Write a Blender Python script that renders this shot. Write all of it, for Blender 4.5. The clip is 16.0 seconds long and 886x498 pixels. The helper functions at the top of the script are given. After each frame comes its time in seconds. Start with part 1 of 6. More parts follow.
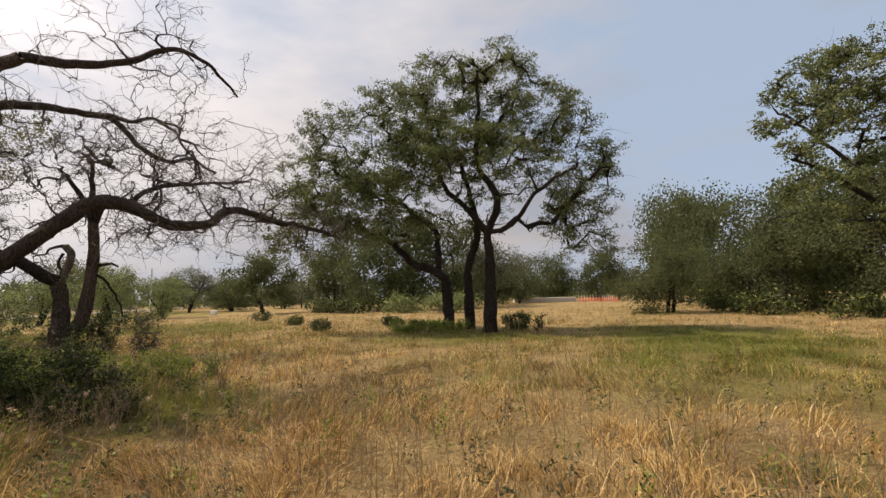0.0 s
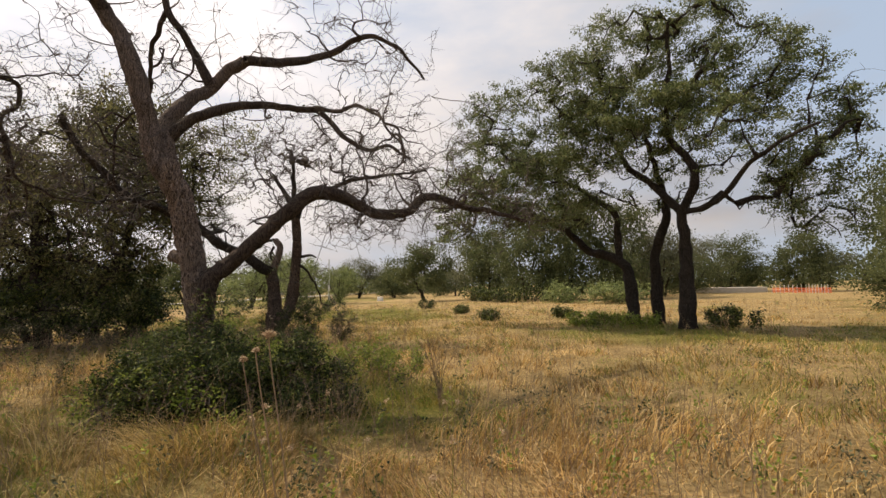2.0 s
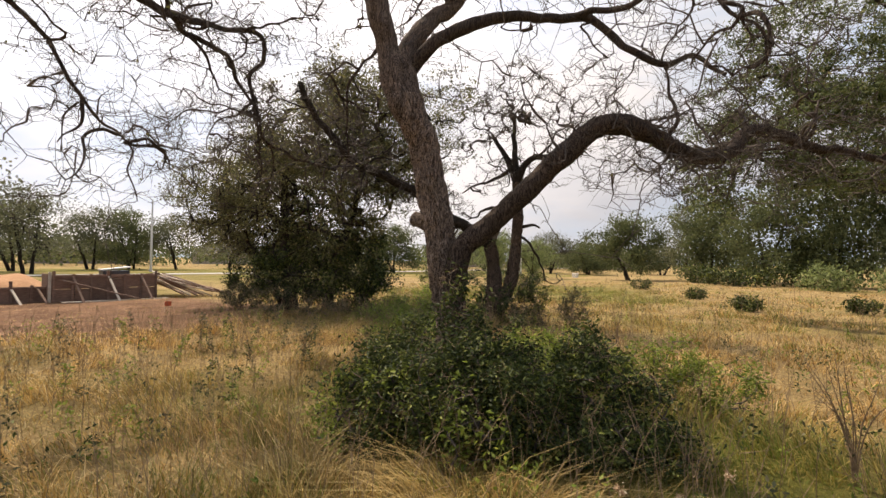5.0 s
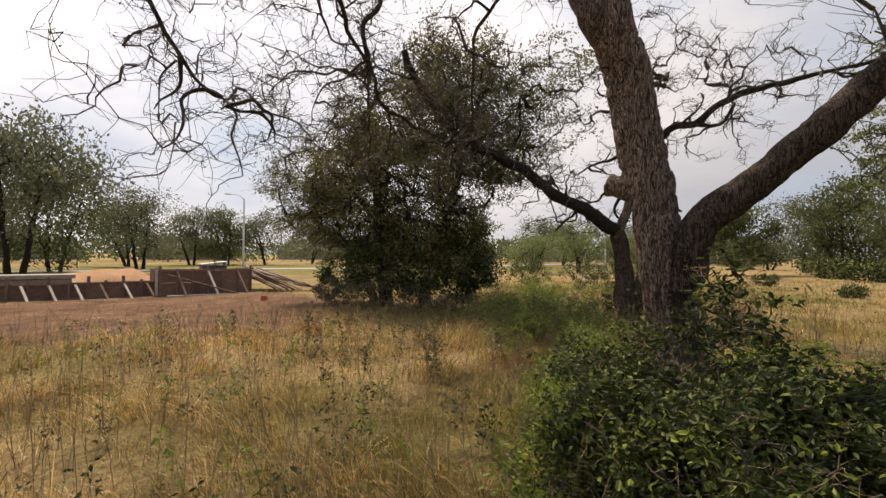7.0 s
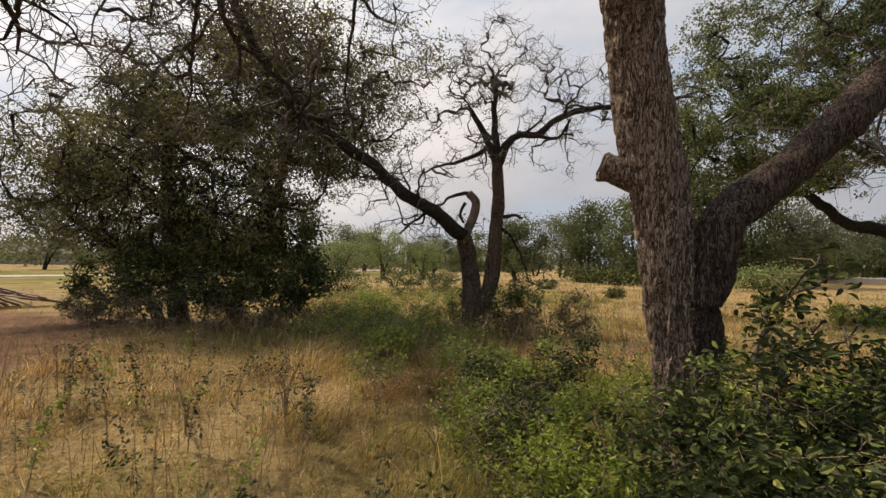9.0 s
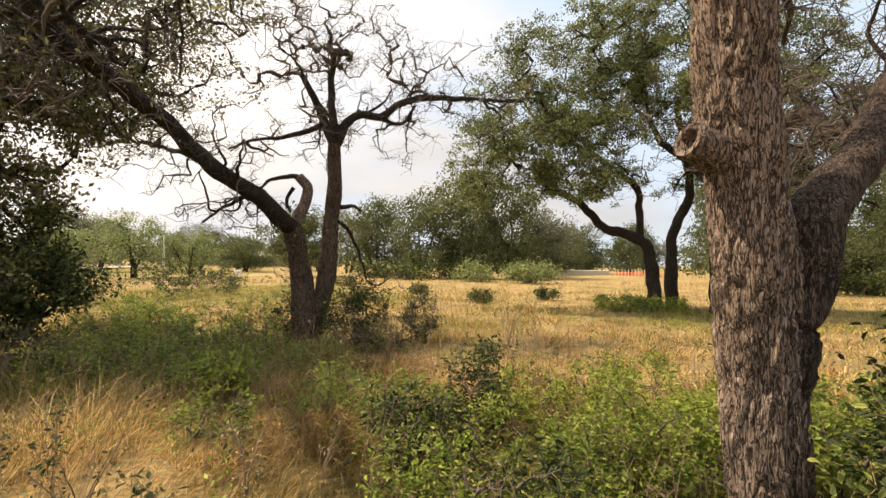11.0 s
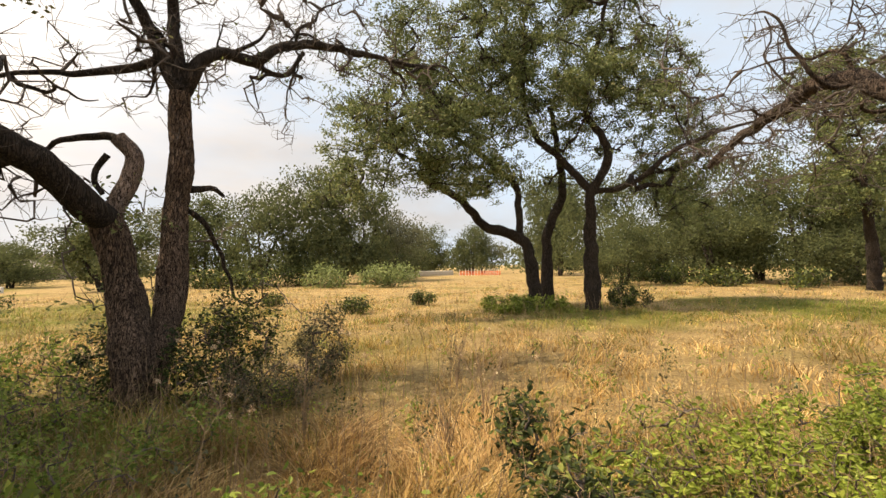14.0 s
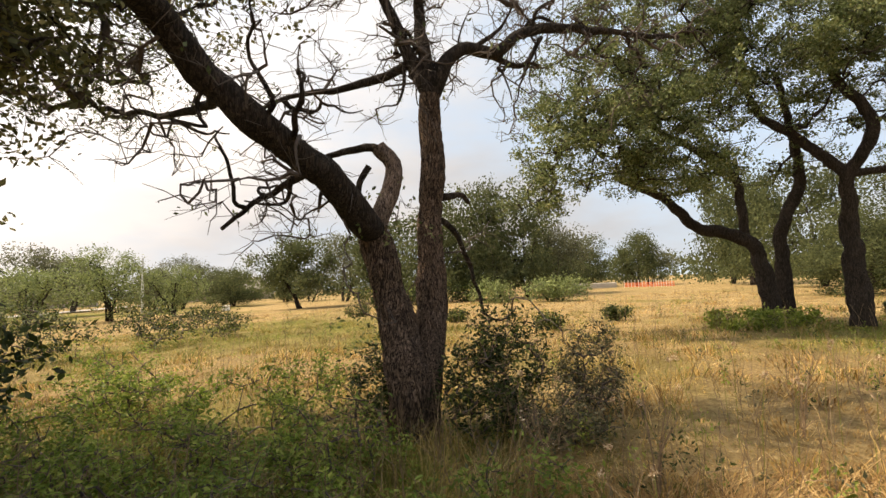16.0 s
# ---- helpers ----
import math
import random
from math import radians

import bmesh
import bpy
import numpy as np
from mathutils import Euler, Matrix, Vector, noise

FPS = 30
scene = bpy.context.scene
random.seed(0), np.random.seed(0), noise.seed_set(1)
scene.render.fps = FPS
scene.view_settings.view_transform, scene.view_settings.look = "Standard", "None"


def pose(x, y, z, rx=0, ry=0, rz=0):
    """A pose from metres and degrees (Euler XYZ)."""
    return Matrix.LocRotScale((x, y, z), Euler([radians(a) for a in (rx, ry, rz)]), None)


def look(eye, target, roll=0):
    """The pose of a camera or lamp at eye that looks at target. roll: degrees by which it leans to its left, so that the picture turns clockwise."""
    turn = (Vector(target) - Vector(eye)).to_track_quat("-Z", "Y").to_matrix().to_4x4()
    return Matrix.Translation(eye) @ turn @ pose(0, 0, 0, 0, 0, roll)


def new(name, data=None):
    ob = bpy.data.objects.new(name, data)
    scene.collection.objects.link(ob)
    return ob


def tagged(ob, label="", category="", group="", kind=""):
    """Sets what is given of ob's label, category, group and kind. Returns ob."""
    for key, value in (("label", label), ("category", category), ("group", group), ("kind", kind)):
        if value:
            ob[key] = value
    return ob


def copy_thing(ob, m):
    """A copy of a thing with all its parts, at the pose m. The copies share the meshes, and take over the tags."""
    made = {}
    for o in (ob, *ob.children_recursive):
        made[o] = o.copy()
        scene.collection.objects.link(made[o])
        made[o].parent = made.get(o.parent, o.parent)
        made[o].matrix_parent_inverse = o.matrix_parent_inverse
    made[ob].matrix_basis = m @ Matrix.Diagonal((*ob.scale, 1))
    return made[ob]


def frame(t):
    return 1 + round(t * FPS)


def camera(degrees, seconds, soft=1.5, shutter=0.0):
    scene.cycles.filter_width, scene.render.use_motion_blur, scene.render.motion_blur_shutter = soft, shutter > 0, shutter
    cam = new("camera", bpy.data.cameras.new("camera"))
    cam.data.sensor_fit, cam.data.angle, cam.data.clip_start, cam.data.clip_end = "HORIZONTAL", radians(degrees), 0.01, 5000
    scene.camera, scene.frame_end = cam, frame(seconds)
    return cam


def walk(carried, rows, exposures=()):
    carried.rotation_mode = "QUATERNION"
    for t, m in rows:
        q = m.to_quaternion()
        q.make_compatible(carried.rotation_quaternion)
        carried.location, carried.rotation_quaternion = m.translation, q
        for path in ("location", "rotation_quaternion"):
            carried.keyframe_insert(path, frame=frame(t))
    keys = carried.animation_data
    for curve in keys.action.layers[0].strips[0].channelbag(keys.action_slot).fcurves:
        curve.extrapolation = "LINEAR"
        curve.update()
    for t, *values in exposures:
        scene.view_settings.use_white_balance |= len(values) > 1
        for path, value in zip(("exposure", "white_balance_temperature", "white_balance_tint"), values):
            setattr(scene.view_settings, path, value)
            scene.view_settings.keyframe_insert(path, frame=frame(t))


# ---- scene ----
cam = camera(88.4, 16.0)
PATH = [
    (0, (0.032, -0.26, 1.591), (0.032, 1.73, 1.791), -1.3),
    (0.5, (-0.328, 0.022, 1.642), (-0.513, 2.001, 1.864), -1.5),
    (1, (-0.687, 0.172, 1.654), (-1.022, 2.136, 1.836), -1.1),
    (1.5, (-0.965, 0.369, 1.666), (-1.44, 2.306, 1.822), -0.9),
    (2, (-1.234, 0.656, 1.674), (-1.855, 2.551, 1.835), -1.0),
    (2.5, (-1.551, 0.851, 1.672), (-2.278, 2.708, 1.827), -0.5),
    (3, (-1.923, 1.078, 1.668), (-2.749, 2.894, 1.803), -0.4),
    (3.5, (-2.298, 1.374, 1.656), (-3.293, 3.105, 1.773), -0.0),
    (4, (-2.62, 1.598, 1.671), (-3.761, 3.239, 1.754), 0.2),
    (4.5, (-2.966, 1.804, 1.698), (-4.198, 3.379, 1.759), 0.6),
    (5, (-3.377, 1.987, 1.704), (-4.691, 3.495, 1.754), 0.8),
    (5.2, (-3.543, 2.04, 1.703), (-4.882, 3.525, 1.748), 0.7),
    (7.5, (-5.703, 2.428, 1.568), (-7.247, 3.699, 1.593), 0.5),
    (8, (-6.2, 2.541, 1.55), (-7.605, 3.964, 1.588), 1.1),
    (8.5, (-6.553, 2.698, 1.567), (-7.667, 4.358, 1.63), 1.6),
    (9, (-6.913, 2.793, 1.556), (-7.746, 4.611, 1.621), 1.0),
    (9.2, (-7.067, 2.849, 1.553), (-7.773, 4.72, 1.619), 0.9),
    (11.3, (-8.603, 3.981, 1.609), (-8.392, 5.969, 1.668), 0.8),
    (11.5, (-8.684, 4.108, 1.605), (-8.397, 6.086, 1.669), 0.6),
    (12, (-8.845, 4.517, 1.610), (-8.370, 6.458, 1.671), 0.1),
    (12.5, (-8.964, 4.918, 1.621), (-8.302, 6.804, 1.689), -0.4),
    (13, (-9.100, 5.335, 1.626), (-8.297, 7.166, 1.675), -0.5),
    (13.5, (-9.229, 5.701, 1.631), (-8.425, 7.531, 1.688), -0.6),
    (14, (-9.362, 6.215, 1.625), (-8.579, 8.054, 1.697), -0.8),
    (14.5, (-9.588, 6.589, 1.629), (-8.918, 8.472, 1.702), -1.5),
    (15, (-9.895, 6.923, 1.657), (-9.397, 8.858, 1.744), -2.0),
    (15.5, (-10.241, 7.211, 1.633), (-9.89, 9.176, 1.757), -2.2),
    (16, (-10.571, 7.511, 1.608), (-10.398, 9.498, 1.761), -2.4),
]
walk(cam, [(t, look(eye, target, roll)) for t, eye, target, roll in PATH],
     exposures=[(0, -0.42, 6900, 15), (2.5, -0.24, 7100, 14), (5.2, -0.05, 7000, 14), (7.5, -0.42, 6900, 14), (8.5, -0.46, 7000, 13), (9.2, -0.3, 7000, 13), (11.3, 0.4, 7600, 12), (14.5, 0.3, 7650, 12), (16, 0.22, 7500, 12)])

# ---- world, sun ----
SUN_AZ, SUN_EL = radians(-81), radians(54)
SUN = Vector((math.sin(SUN_AZ) * math.cos(SUN_EL), math.cos(SUN_AZ) * math.cos(SUN_EL), math.sin(SUN_EL)))
world = bpy.data.worlds.new("sky")
scene.world = world
world.use_nodes = True
wn, wl = world.node_tree.nodes, world.node_tree.links
wn.clear()
w_out = wn.new("ShaderNodeOutputWorld")
w_bg = wn.new("ShaderNodeBackground")
w_bg.inputs["Strength"].default_value = 0.065
w_sky = wn.new("ShaderNodeTexSky")
w_sky.sky_type, w_sky.sun_disc, w_sky.sun_elevation, w_sky.sun_rotation = "NISHITA", False, SUN_EL, SUN_AZ
w_sky.air_density, w_sky.dust_density = 1.0, 2.5
w_co = wn.new("ShaderNodeTexCoord")
w_map = wn.new("ShaderNodeMapping")
w_map.inputs["Scale"].default_value = (1.0, 1.0, 2.6)
w_map.inputs["Location"].default_value = (0.35, 0.1, 0.0)
w_noise = wn.new("ShaderNodeTexNoise")
w_noise.inputs["Scale"].default_value, w_noise.inputs["Detail"].default_value, w_noise.inputs["Roughness"].default_value = 1.7, 7, 0.55
w_ramp = wn.new("ShaderNodeValToRGB")
w_ramp.color_ramp.elements[0].position, w_ramp.color_ramp.elements[1].position = 0.36, 0.62
# thicker haze towards the sun
w_dot = wn.new("ShaderNodeVectorMath")
w_dot.operation = "DOT_PRODUCT"
w_dot.inputs[1].default_value = (SUN.x, SUN.y, SUN.z * 0.2)
w_mul = wn.new("ShaderNodeMath")
w_mul.operation, w_mul.inputs[1].default_value = "MULTIPLY_ADD", 0.16
w_mix = wn.new("ShaderNodeMix")
w_mix.data_type = "RGBA"
w_tone = wn.new("ShaderNodeTexNoise")
w_tone.inputs["Scale"].default_value, w_tone.inputs["Detail"].default_value = 2.3, 5
w_cloud = wn.new("ShaderNodeValToRGB")
w_cloud.color_ramp.elements[0].position, w_cloud.color_ramp.elements[0].color = 0.3, (9.0, 9.4, 10.4, 1)
w_cloud.color_ramp.elements[1].position, w_cloud.color_ramp.elements[1].color = 0.7, (14.0, 13.6, 13.6, 1)
wl.new(w_co.outputs["Generated"], w_map.inputs["Vector"])
wl.new(w_map.outputs["Vector"], w_noise.inputs["Vector"])
wl.new(w_map.outputs["Vector"], w_tone.inputs["Vector"])
wl.new(w_co.outputs["Generated"], w_dot.inputs[0])
wl.new(w_dot.outputs["Value"], w_mul.inputs[0])
wl.new(w_noise.outputs["Fac"], w_mul.inputs[2])
wl.new(w_mul.outputs["Value"], w_ramp.inputs["Fac"])
wl.new(w_tone.outputs["Fac"], w_cloud.inputs["Fac"])
wl.new(w_ramp.outputs["Color"], w_mix.inputs["Factor"])
w_haze = wn.new("ShaderNodeMix")
w_haze.data_type = "RGBA"
w_haze.inputs["Factor"].default_value = 0.7
w_haze.inputs["B"].default_value = (11.0, 14.2, 18.6, 1)
wl.new(w_sky.outputs["Color"], w_haze.inputs["A"])
wl.new(w_haze.outputs["Result"], w_mix.inputs["A"])
w_near = wn.new("ShaderNodeVectorMath")
w_near.operation = "DOT_PRODUCT"
w_near.inputs[1].default_value = SUN
w_pos = wn.new("ShaderNodeMath")
w_pos.operation, w_pos.inputs[1].default_value = "MAXIMUM", 0.0
w_sq = wn.new("ShaderNodeMath")
w_sq.operation, w_sq.inputs[1].default_value = "POWER", 2.0
w_gain = wn.new("ShaderNodeMath")
w_gain.operation, w_gain.inputs[1].default_value, w_gain.inputs[2].default_value = "MULTIPLY_ADD", 1.65, 0.78
w_lit = wn.new("ShaderNodeVectorMath")
w_lit.operation = "SCALE"
wl.new(w_co.outputs["Generated"], w_near.inputs[0])
wl.new(w_near.outputs["Value"], w_pos.inputs[0])
wl.new(w_pos.outputs["Value"], w_sq.inputs[0])
wl.new(w_sq.outputs["Value"], w_gain.inputs[0])
wl.new(w_cloud.outputs["Color"], w_lit.inputs["Vector"])
wl.new(w_gain.outputs["Value"], w_lit.inputs["Scale"])
wl.new(w_lit.outputs["Vector"], w_mix.inputs["B"])
wl.new(w_mix.outputs["Result"], w_bg.inputs["Color"])
wl.new(w_bg.outputs["Background"], w_out.inputs["Surface"])

sun_data = bpy.data.lights.new("sun", "SUN")
sun_data.energy, sun_data.angle, sun_data.color = 6.9, radians(1.0), (1.0, 0.88, 0.70)
sun = new("sun", sun_data)
sun.matrix_world = look(SUN * 50, (0, 0, 0))


# ---- materials ----
def node_material(name):
    m = bpy.data.materials.new(name)
    m.use_nodes = True
    n, l = m.node_tree.nodes, m.node_tree.links
    return m, n, l, n["Principled BSDF"]


def ramp_node(n, stops):
    r = n.new("ShaderNodeValToRGB")
    e = r.color_ramp.elements
    while len(e) < len(stops):
        e.new(0.5)
    for el, (p, c) in zip(e, stops):
        el.position, el.color = p, (*c, 1)
    return r


def noise_node(n, l, vec, scale, detail=4, rough=0.55):
    t = n.new("ShaderNodeTexNoise")
    t.inputs["Scale"].default_value, t.inputs["Detail"].default_value, t.inputs["Roughness"].default_value = scale, detail, rough
    l.new(vec, t.inputs["Vector"])
    return t


def mix_node(n, l, fac, a, b, mode="MIX"):
    m = n.new("ShaderNodeMix")
    m.data_type, m.blend_type = "RGBA", mode
    for sock, v in ((m.inputs["Factor"], fac), (m.inputs["A"], a), (m.inputs["B"], b)):
        if isinstance(v, (int, float)):
            sock.default_value = v
        elif isinstance(v, tuple):
            sock.default_value = (*v, 1)
        else:
            l.new(v, sock)
    return m.outputs["Result"]


def bump_to(n, l, height, bsdf, strength, distance):
    b = n.new("ShaderNodeBump")
    b.inputs["Strength"].default_value, b.inputs["Distance"].default_value = strength, distance
    l.new(height, b.inputs["Height"])
    l.new(b.outputs["Normal"], bsdf.inputs["Normal"])


def bark_material(name, dark, mid, light, scale=1.0, crack=0.085):
    m, n, l, p = node_material(name)
    co = n.new("ShaderNodeTexCoord")
    mp = n.new("ShaderNodeMapping")
    mp.inputs["Scale"].default_value = (1, 1, 0.16)
    l.new(co.outputs["Object"], mp.inputs["Vector"])
    warp = noise_node(n, l, mp.outputs["Vector"], 9 * scale, 3)
    wv = n.new("ShaderNodeVectorMath")
    wv.operation = "MULTIPLY_ADD"
    wv.inputs[1].default_value = (0.07, 0.07, 0.03)
    l.new(warp.outputs["Color"], wv.inputs[0])
    l.new(mp.outputs["Vector"], wv.inputs[2])
    cracks = []
    for sc, width in ((34, crack), (75, crack * 1.1)):
        v = noise_node(n, l, wv.outputs["Vector"], sc * scale, 2, 0.5)
        off = n.new("ShaderNodeMath")
        off.operation, off.inputs[1].default_value = "SUBTRACT", 0.5
        mag = n.new("ShaderNodeMath")
        mag.operation = "ABSOLUTE"
        wide = n.new("ShaderNodeMapRange")
        wide.inputs["From Min"].default_value, wide.inputs["From Max"].default_value = 0.004, width
        l.new(v.outputs["Fac"], off.inputs[0])
        l.new(off.outputs["Value"], mag.inputs[0])
        l.new(mag.outputs["Value"], wide.inputs["Value"])
        cracks.append(wide.outputs["Result"])
    both = n.new("ShaderNodeMath")
    both.operation = "MULTIPLY"
    l.new(cracks[0], both.inputs[0])
    l.new(cracks[1], both.inputs[1])
    edge = ramp_node(n, [(0.0, (0, 0, 0)), (0.55, (1, 1, 1))])
    l.new(both.outputs["Value"], edge.inputs["Fac"])
    fine = noise_node(n, l, mp.outputs["Vector"], 95 * scale, 6, 0.7)
    big = noise_node(n, l, co.outputs["Object"], 2.3, 3)
    c1 = ramp_node(n, [(0.3, tuple(0.72 * q for q in mid)), (0.5, mid), (0.68, light)])
    l.new(fine.outputs["Fac"], c1.inputs["Fac"])
    body = mix_node(n, l, edge.outputs["Color"], dark, c1.outputs["Color"])
    blot = ramp_node(n, [(0.42, (1, 1, 1)), (0.68, (0.8, 0.8, 0.76))])
    l.new(big.outputs["Fac"], blot.inputs["Fac"])
    l.new(mix_node(n, l, 1.0, body, blot.outputs["Color"], "MULTIPLY"), p.inputs["Base Color"])
    p.inputs["Roughness"].default_value = 0.92
    p.inputs["Specular IOR Level"].default_value = 0.2
    hsum = n.new("ShaderNodeMath")
    hsum.operation, hsum.inputs[1].default_value = "MULTIPLY_ADD", 0.35
    l.new(fine.outputs["Fac"], hsum.inputs[0])
    l.new(edge.outputs["Color"], hsum.inputs[2])
    bump_to(n, l, hsum.outputs["Value"], p, 1.0, 0.03)
    return m


def leaf_material(name, stops, rough=0.55, trans=0.3):
    """Leaves or blades: every one takes its own tone."""
    m, n, l, p = node_material(name)
    geo = n.new("ShaderNodeNewGeometry")
    co = n.new("ShaderNodeTexCoord")
    r = ramp_node(n, stops)
    l.new(geo.outputs["Random Per Island"], r.inputs["Fac"])
    big = noise_node(n, l, co.outputs["Object"], 0.9, 3)
    tone = ramp_node(n, [(0.3, (0.72, 0.74, 0.7)), (0.7, (1.2, 1.15, 1.0))])
    l.new(big.outputs["Fac"], tone.inputs["Fac"])
    col = mix_node(n, l, 1.0, r.outputs["Color"], tone.outputs["Color"], "MULTIPLY")
    l.new(col, p.inputs["Base Color"])
    p.inputs["Roughness"].default_value = rough
    p.inputs["Specular IOR Level"].default_value = 0.3
    tr = n.new("ShaderNodeBsdfTranslucent")
    l.new(col, tr.inputs["Color"])
    mx = n.new("ShaderNodeMixShader")
    mx.inputs["Fac"].default_value = trans
    l.new(p.outputs["BSDF"], mx.inputs[1])
    l.new(tr.outputs["BSDF"], mx.inputs[2])
    l.new(mx.outputs["Shader"], n["Material Output"].inputs["Surface"])
    return m


# greener parts of the meadow: x, y, reach
GREENER = [(-70.0, 20.0, 36.0), (-55.0, 62.0, 28.0), (9.0, 15.0, 6.0), (6.5, 9.0, 4.5), (-18.0, 27.0, 11.0), (-12.5, 12.0, 4.5), (-7.3, 7.6, 3.0), (0.5, 17.5, 4.5), (-4.2, 6.4, 2.0)]


def patchy(n, l, vec):
    """Where the field is greener and where it is straw."""
    a = noise_node(n, l, vec, 0.16, 3, 0.5)
    r = n.new("ShaderNodeMapRange")
    r.inputs["From Min"].default_value, r.inputs["From Max"].default_value = 0.52, 0.78
    last = a.outputs["Fac"]
    for x, y, reach in GREENER:
        d = n.new("ShaderNodeVectorMath")
        d.operation, d.inputs[1].default_value = "DISTANCE", (x, y, 0)
        l.new(vec, d.inputs[0])
        w = n.new("ShaderNodeMapRange")
        w.interpolation_type = "SMOOTHSTEP"
        w.inputs["From Min"].default_value, w.inputs["From Max"].default_value = reach * 1.15, reach * 0.3
        w.inputs["To Max"].default_value = 0.24
        l.new(d.outputs["Value"], w.inputs["Value"])
        add = n.new("ShaderNodeMath")
        l.new(last, add.inputs[0])
        l.new(w.outputs["Result"], add.inputs[1])
        last = add.outputs["Value"]
    l.new(last, r.inputs["Value"])
    return r.outputs["Result"]


def grass_material(name, stops, green, trans=0.35):
    m, n, l, p = node_material(name)
    geo = n.new("ShaderNodeNewGeometry")
    co = n.new("ShaderNodeTexCoord")
    r = ramp_node(n, stops)
    l.new(geo.outputs["Random Per Island"], r.inputs["Fac"])
    g = n.new("ShaderNodeMath")
    g.operation, g.inputs[1].default_value = "MULTIPLY", 0.75
    l.new(patchy(n, l, co.outputs["Object"]), g.inputs[0])
    col = mix_node(n, l, g.outputs["Value"], r.outputs["Color"], green)
    mid = noise_node(n, l, co.outputs["Object"], 0.8, 4)
    tone = ramp_node(n, [(0.3, (0.6, 0.55, 0.48)), (0.7, (1.25, 1.2, 1.15))])
    l.new(mid.outputs["Fac"], tone.inputs["Fac"])
    col = mix_node(n, l, 1.0, col, tone.outputs["Color"], "MULTIPLY")
    l.new(col, p.inputs["Base Color"])
    p.inputs["Roughness"].default_value = 0.6
    p.inputs["Specular IOR Level"].default_value = 0.25
    tr = n.new("ShaderNodeBsdfTranslucent")
    l.new(col, tr.inputs["Color"])
    mx = n.new("ShaderNodeMixShader")
    mx.inputs["Fac"].default_value = trans
    l.new(p.outputs["BSDF"], mx.inputs[1])
    l.new(tr.outputs["BSDF"], mx.inputs[2])
    l.new(mx.outputs["Shader"], n["Material Output"].inputs["Surface"])
    return m


def ground_material():
    m, n, l, p = node_material("field_soil")
    co = n.new("ShaderNodeTexCoord")
    vec = co.outputs["Object"]
    fine = noise_node(n, l, vec, 14, 8, 0.7)
    mid = noise_node(n, l, vec, 0.8, 5)
    straw = ramp_node(n, [(0.3, (0.16, 0.11, 0.048)), (0.5, (0.34, 0.255, 0.125)), (0.72, (0.47, 0.375, 0.205))])
    l.new(fine.outputs["Fac"], straw.inputs["Fac"])
    grn = ramp_node(n, [(0.3, (0.08, 0.09, 0.02)), (0.7, (0.24, 0.23, 0.06))])
    l.new(fine.outputs["Fac"], grn.inputs["Fac"])
    field = mix_node(n, l, patchy(n, l, vec), straw.outputs["Color"], grn.outputs["Color"])
    tone = ramp_node(n, [(0.3, (0.7, 0.66, 0.6)), (0.7, (1.15, 1.1, 1.05))])
    l.new(mid.outputs["Fac"], tone.inputs["Fac"])
    field = mix_node(n, l, 1.0, field, tone.outputs["Color"], "MULTIPLY")
    # churned bare earth round the building site
    soil = ramp_node(n, [(0.3, (0.065, 0.036, 0.023)), (0.5, (0.195, 0.11, 0.07)), (0.7, (0.40, 0.26, 0.16))])
    l.new(fine.outputs["Fac"], soil.inputs["Fac"])
    soil_mid = ramp_node(n, [(0.32, (0.6, 0.57, 0.53)), (0.68, (1.3, 1.28, 1.2))])
    l.new(mid.outputs["Fac"], soil_mid.inputs["Fac"])
    soil_tone = mix_node(n, l, 1.0, soil.outputs["Color"], soil_mid.outputs["Color"], "MULTIPLY")
    wob = noise_node(n, l, vec, 0.45, 4)
    off = n.new("ShaderNodeVectorMath")
    off.operation = "MULTIPLY_ADD"
    off.inputs[1].default_value = (7, 7, 0)
    l.new(wob.outputs["Color"], off.inputs[0])
    l.new(vec, off.inputs[2])
    dist = n.new("ShaderNodeVectorMath")
    dist.operation = "DISTANCE"
    dist.inputs[1].default_value = (-22.0 + 3.5, 4.5 + 3.5, 0)
    sc = n.new("ShaderNodeVectorMath")
    sc.operation = "MULTIPLY"
    sc.inputs[1].default_value = (1, 1, 0)
    l.new(off.outputs["Vector"], sc.inputs[0])
    l.new(sc.outputs["Vector"], dist.inputs[0])
    mask = n.new("ShaderNodeMapRange")
    mask.inputs["From Min"].default_value, mask.inputs["From Max"].default_value = 8.6, 6.4
    l.new(dist.outputs["Value"], mask.inputs["Value"])
    l.new(mix_node(n, l, mask.outputs["Result"], field, soil_tone), p.inputs["Base Color"])
    p.inputs["Roughness"].default_value = 0.95
    p.inputs["Specular IOR Level"].default_value = 0.1
    bump_to(n, l, fine.outputs["Fac"], p, 1.0, 0.12)
    return m


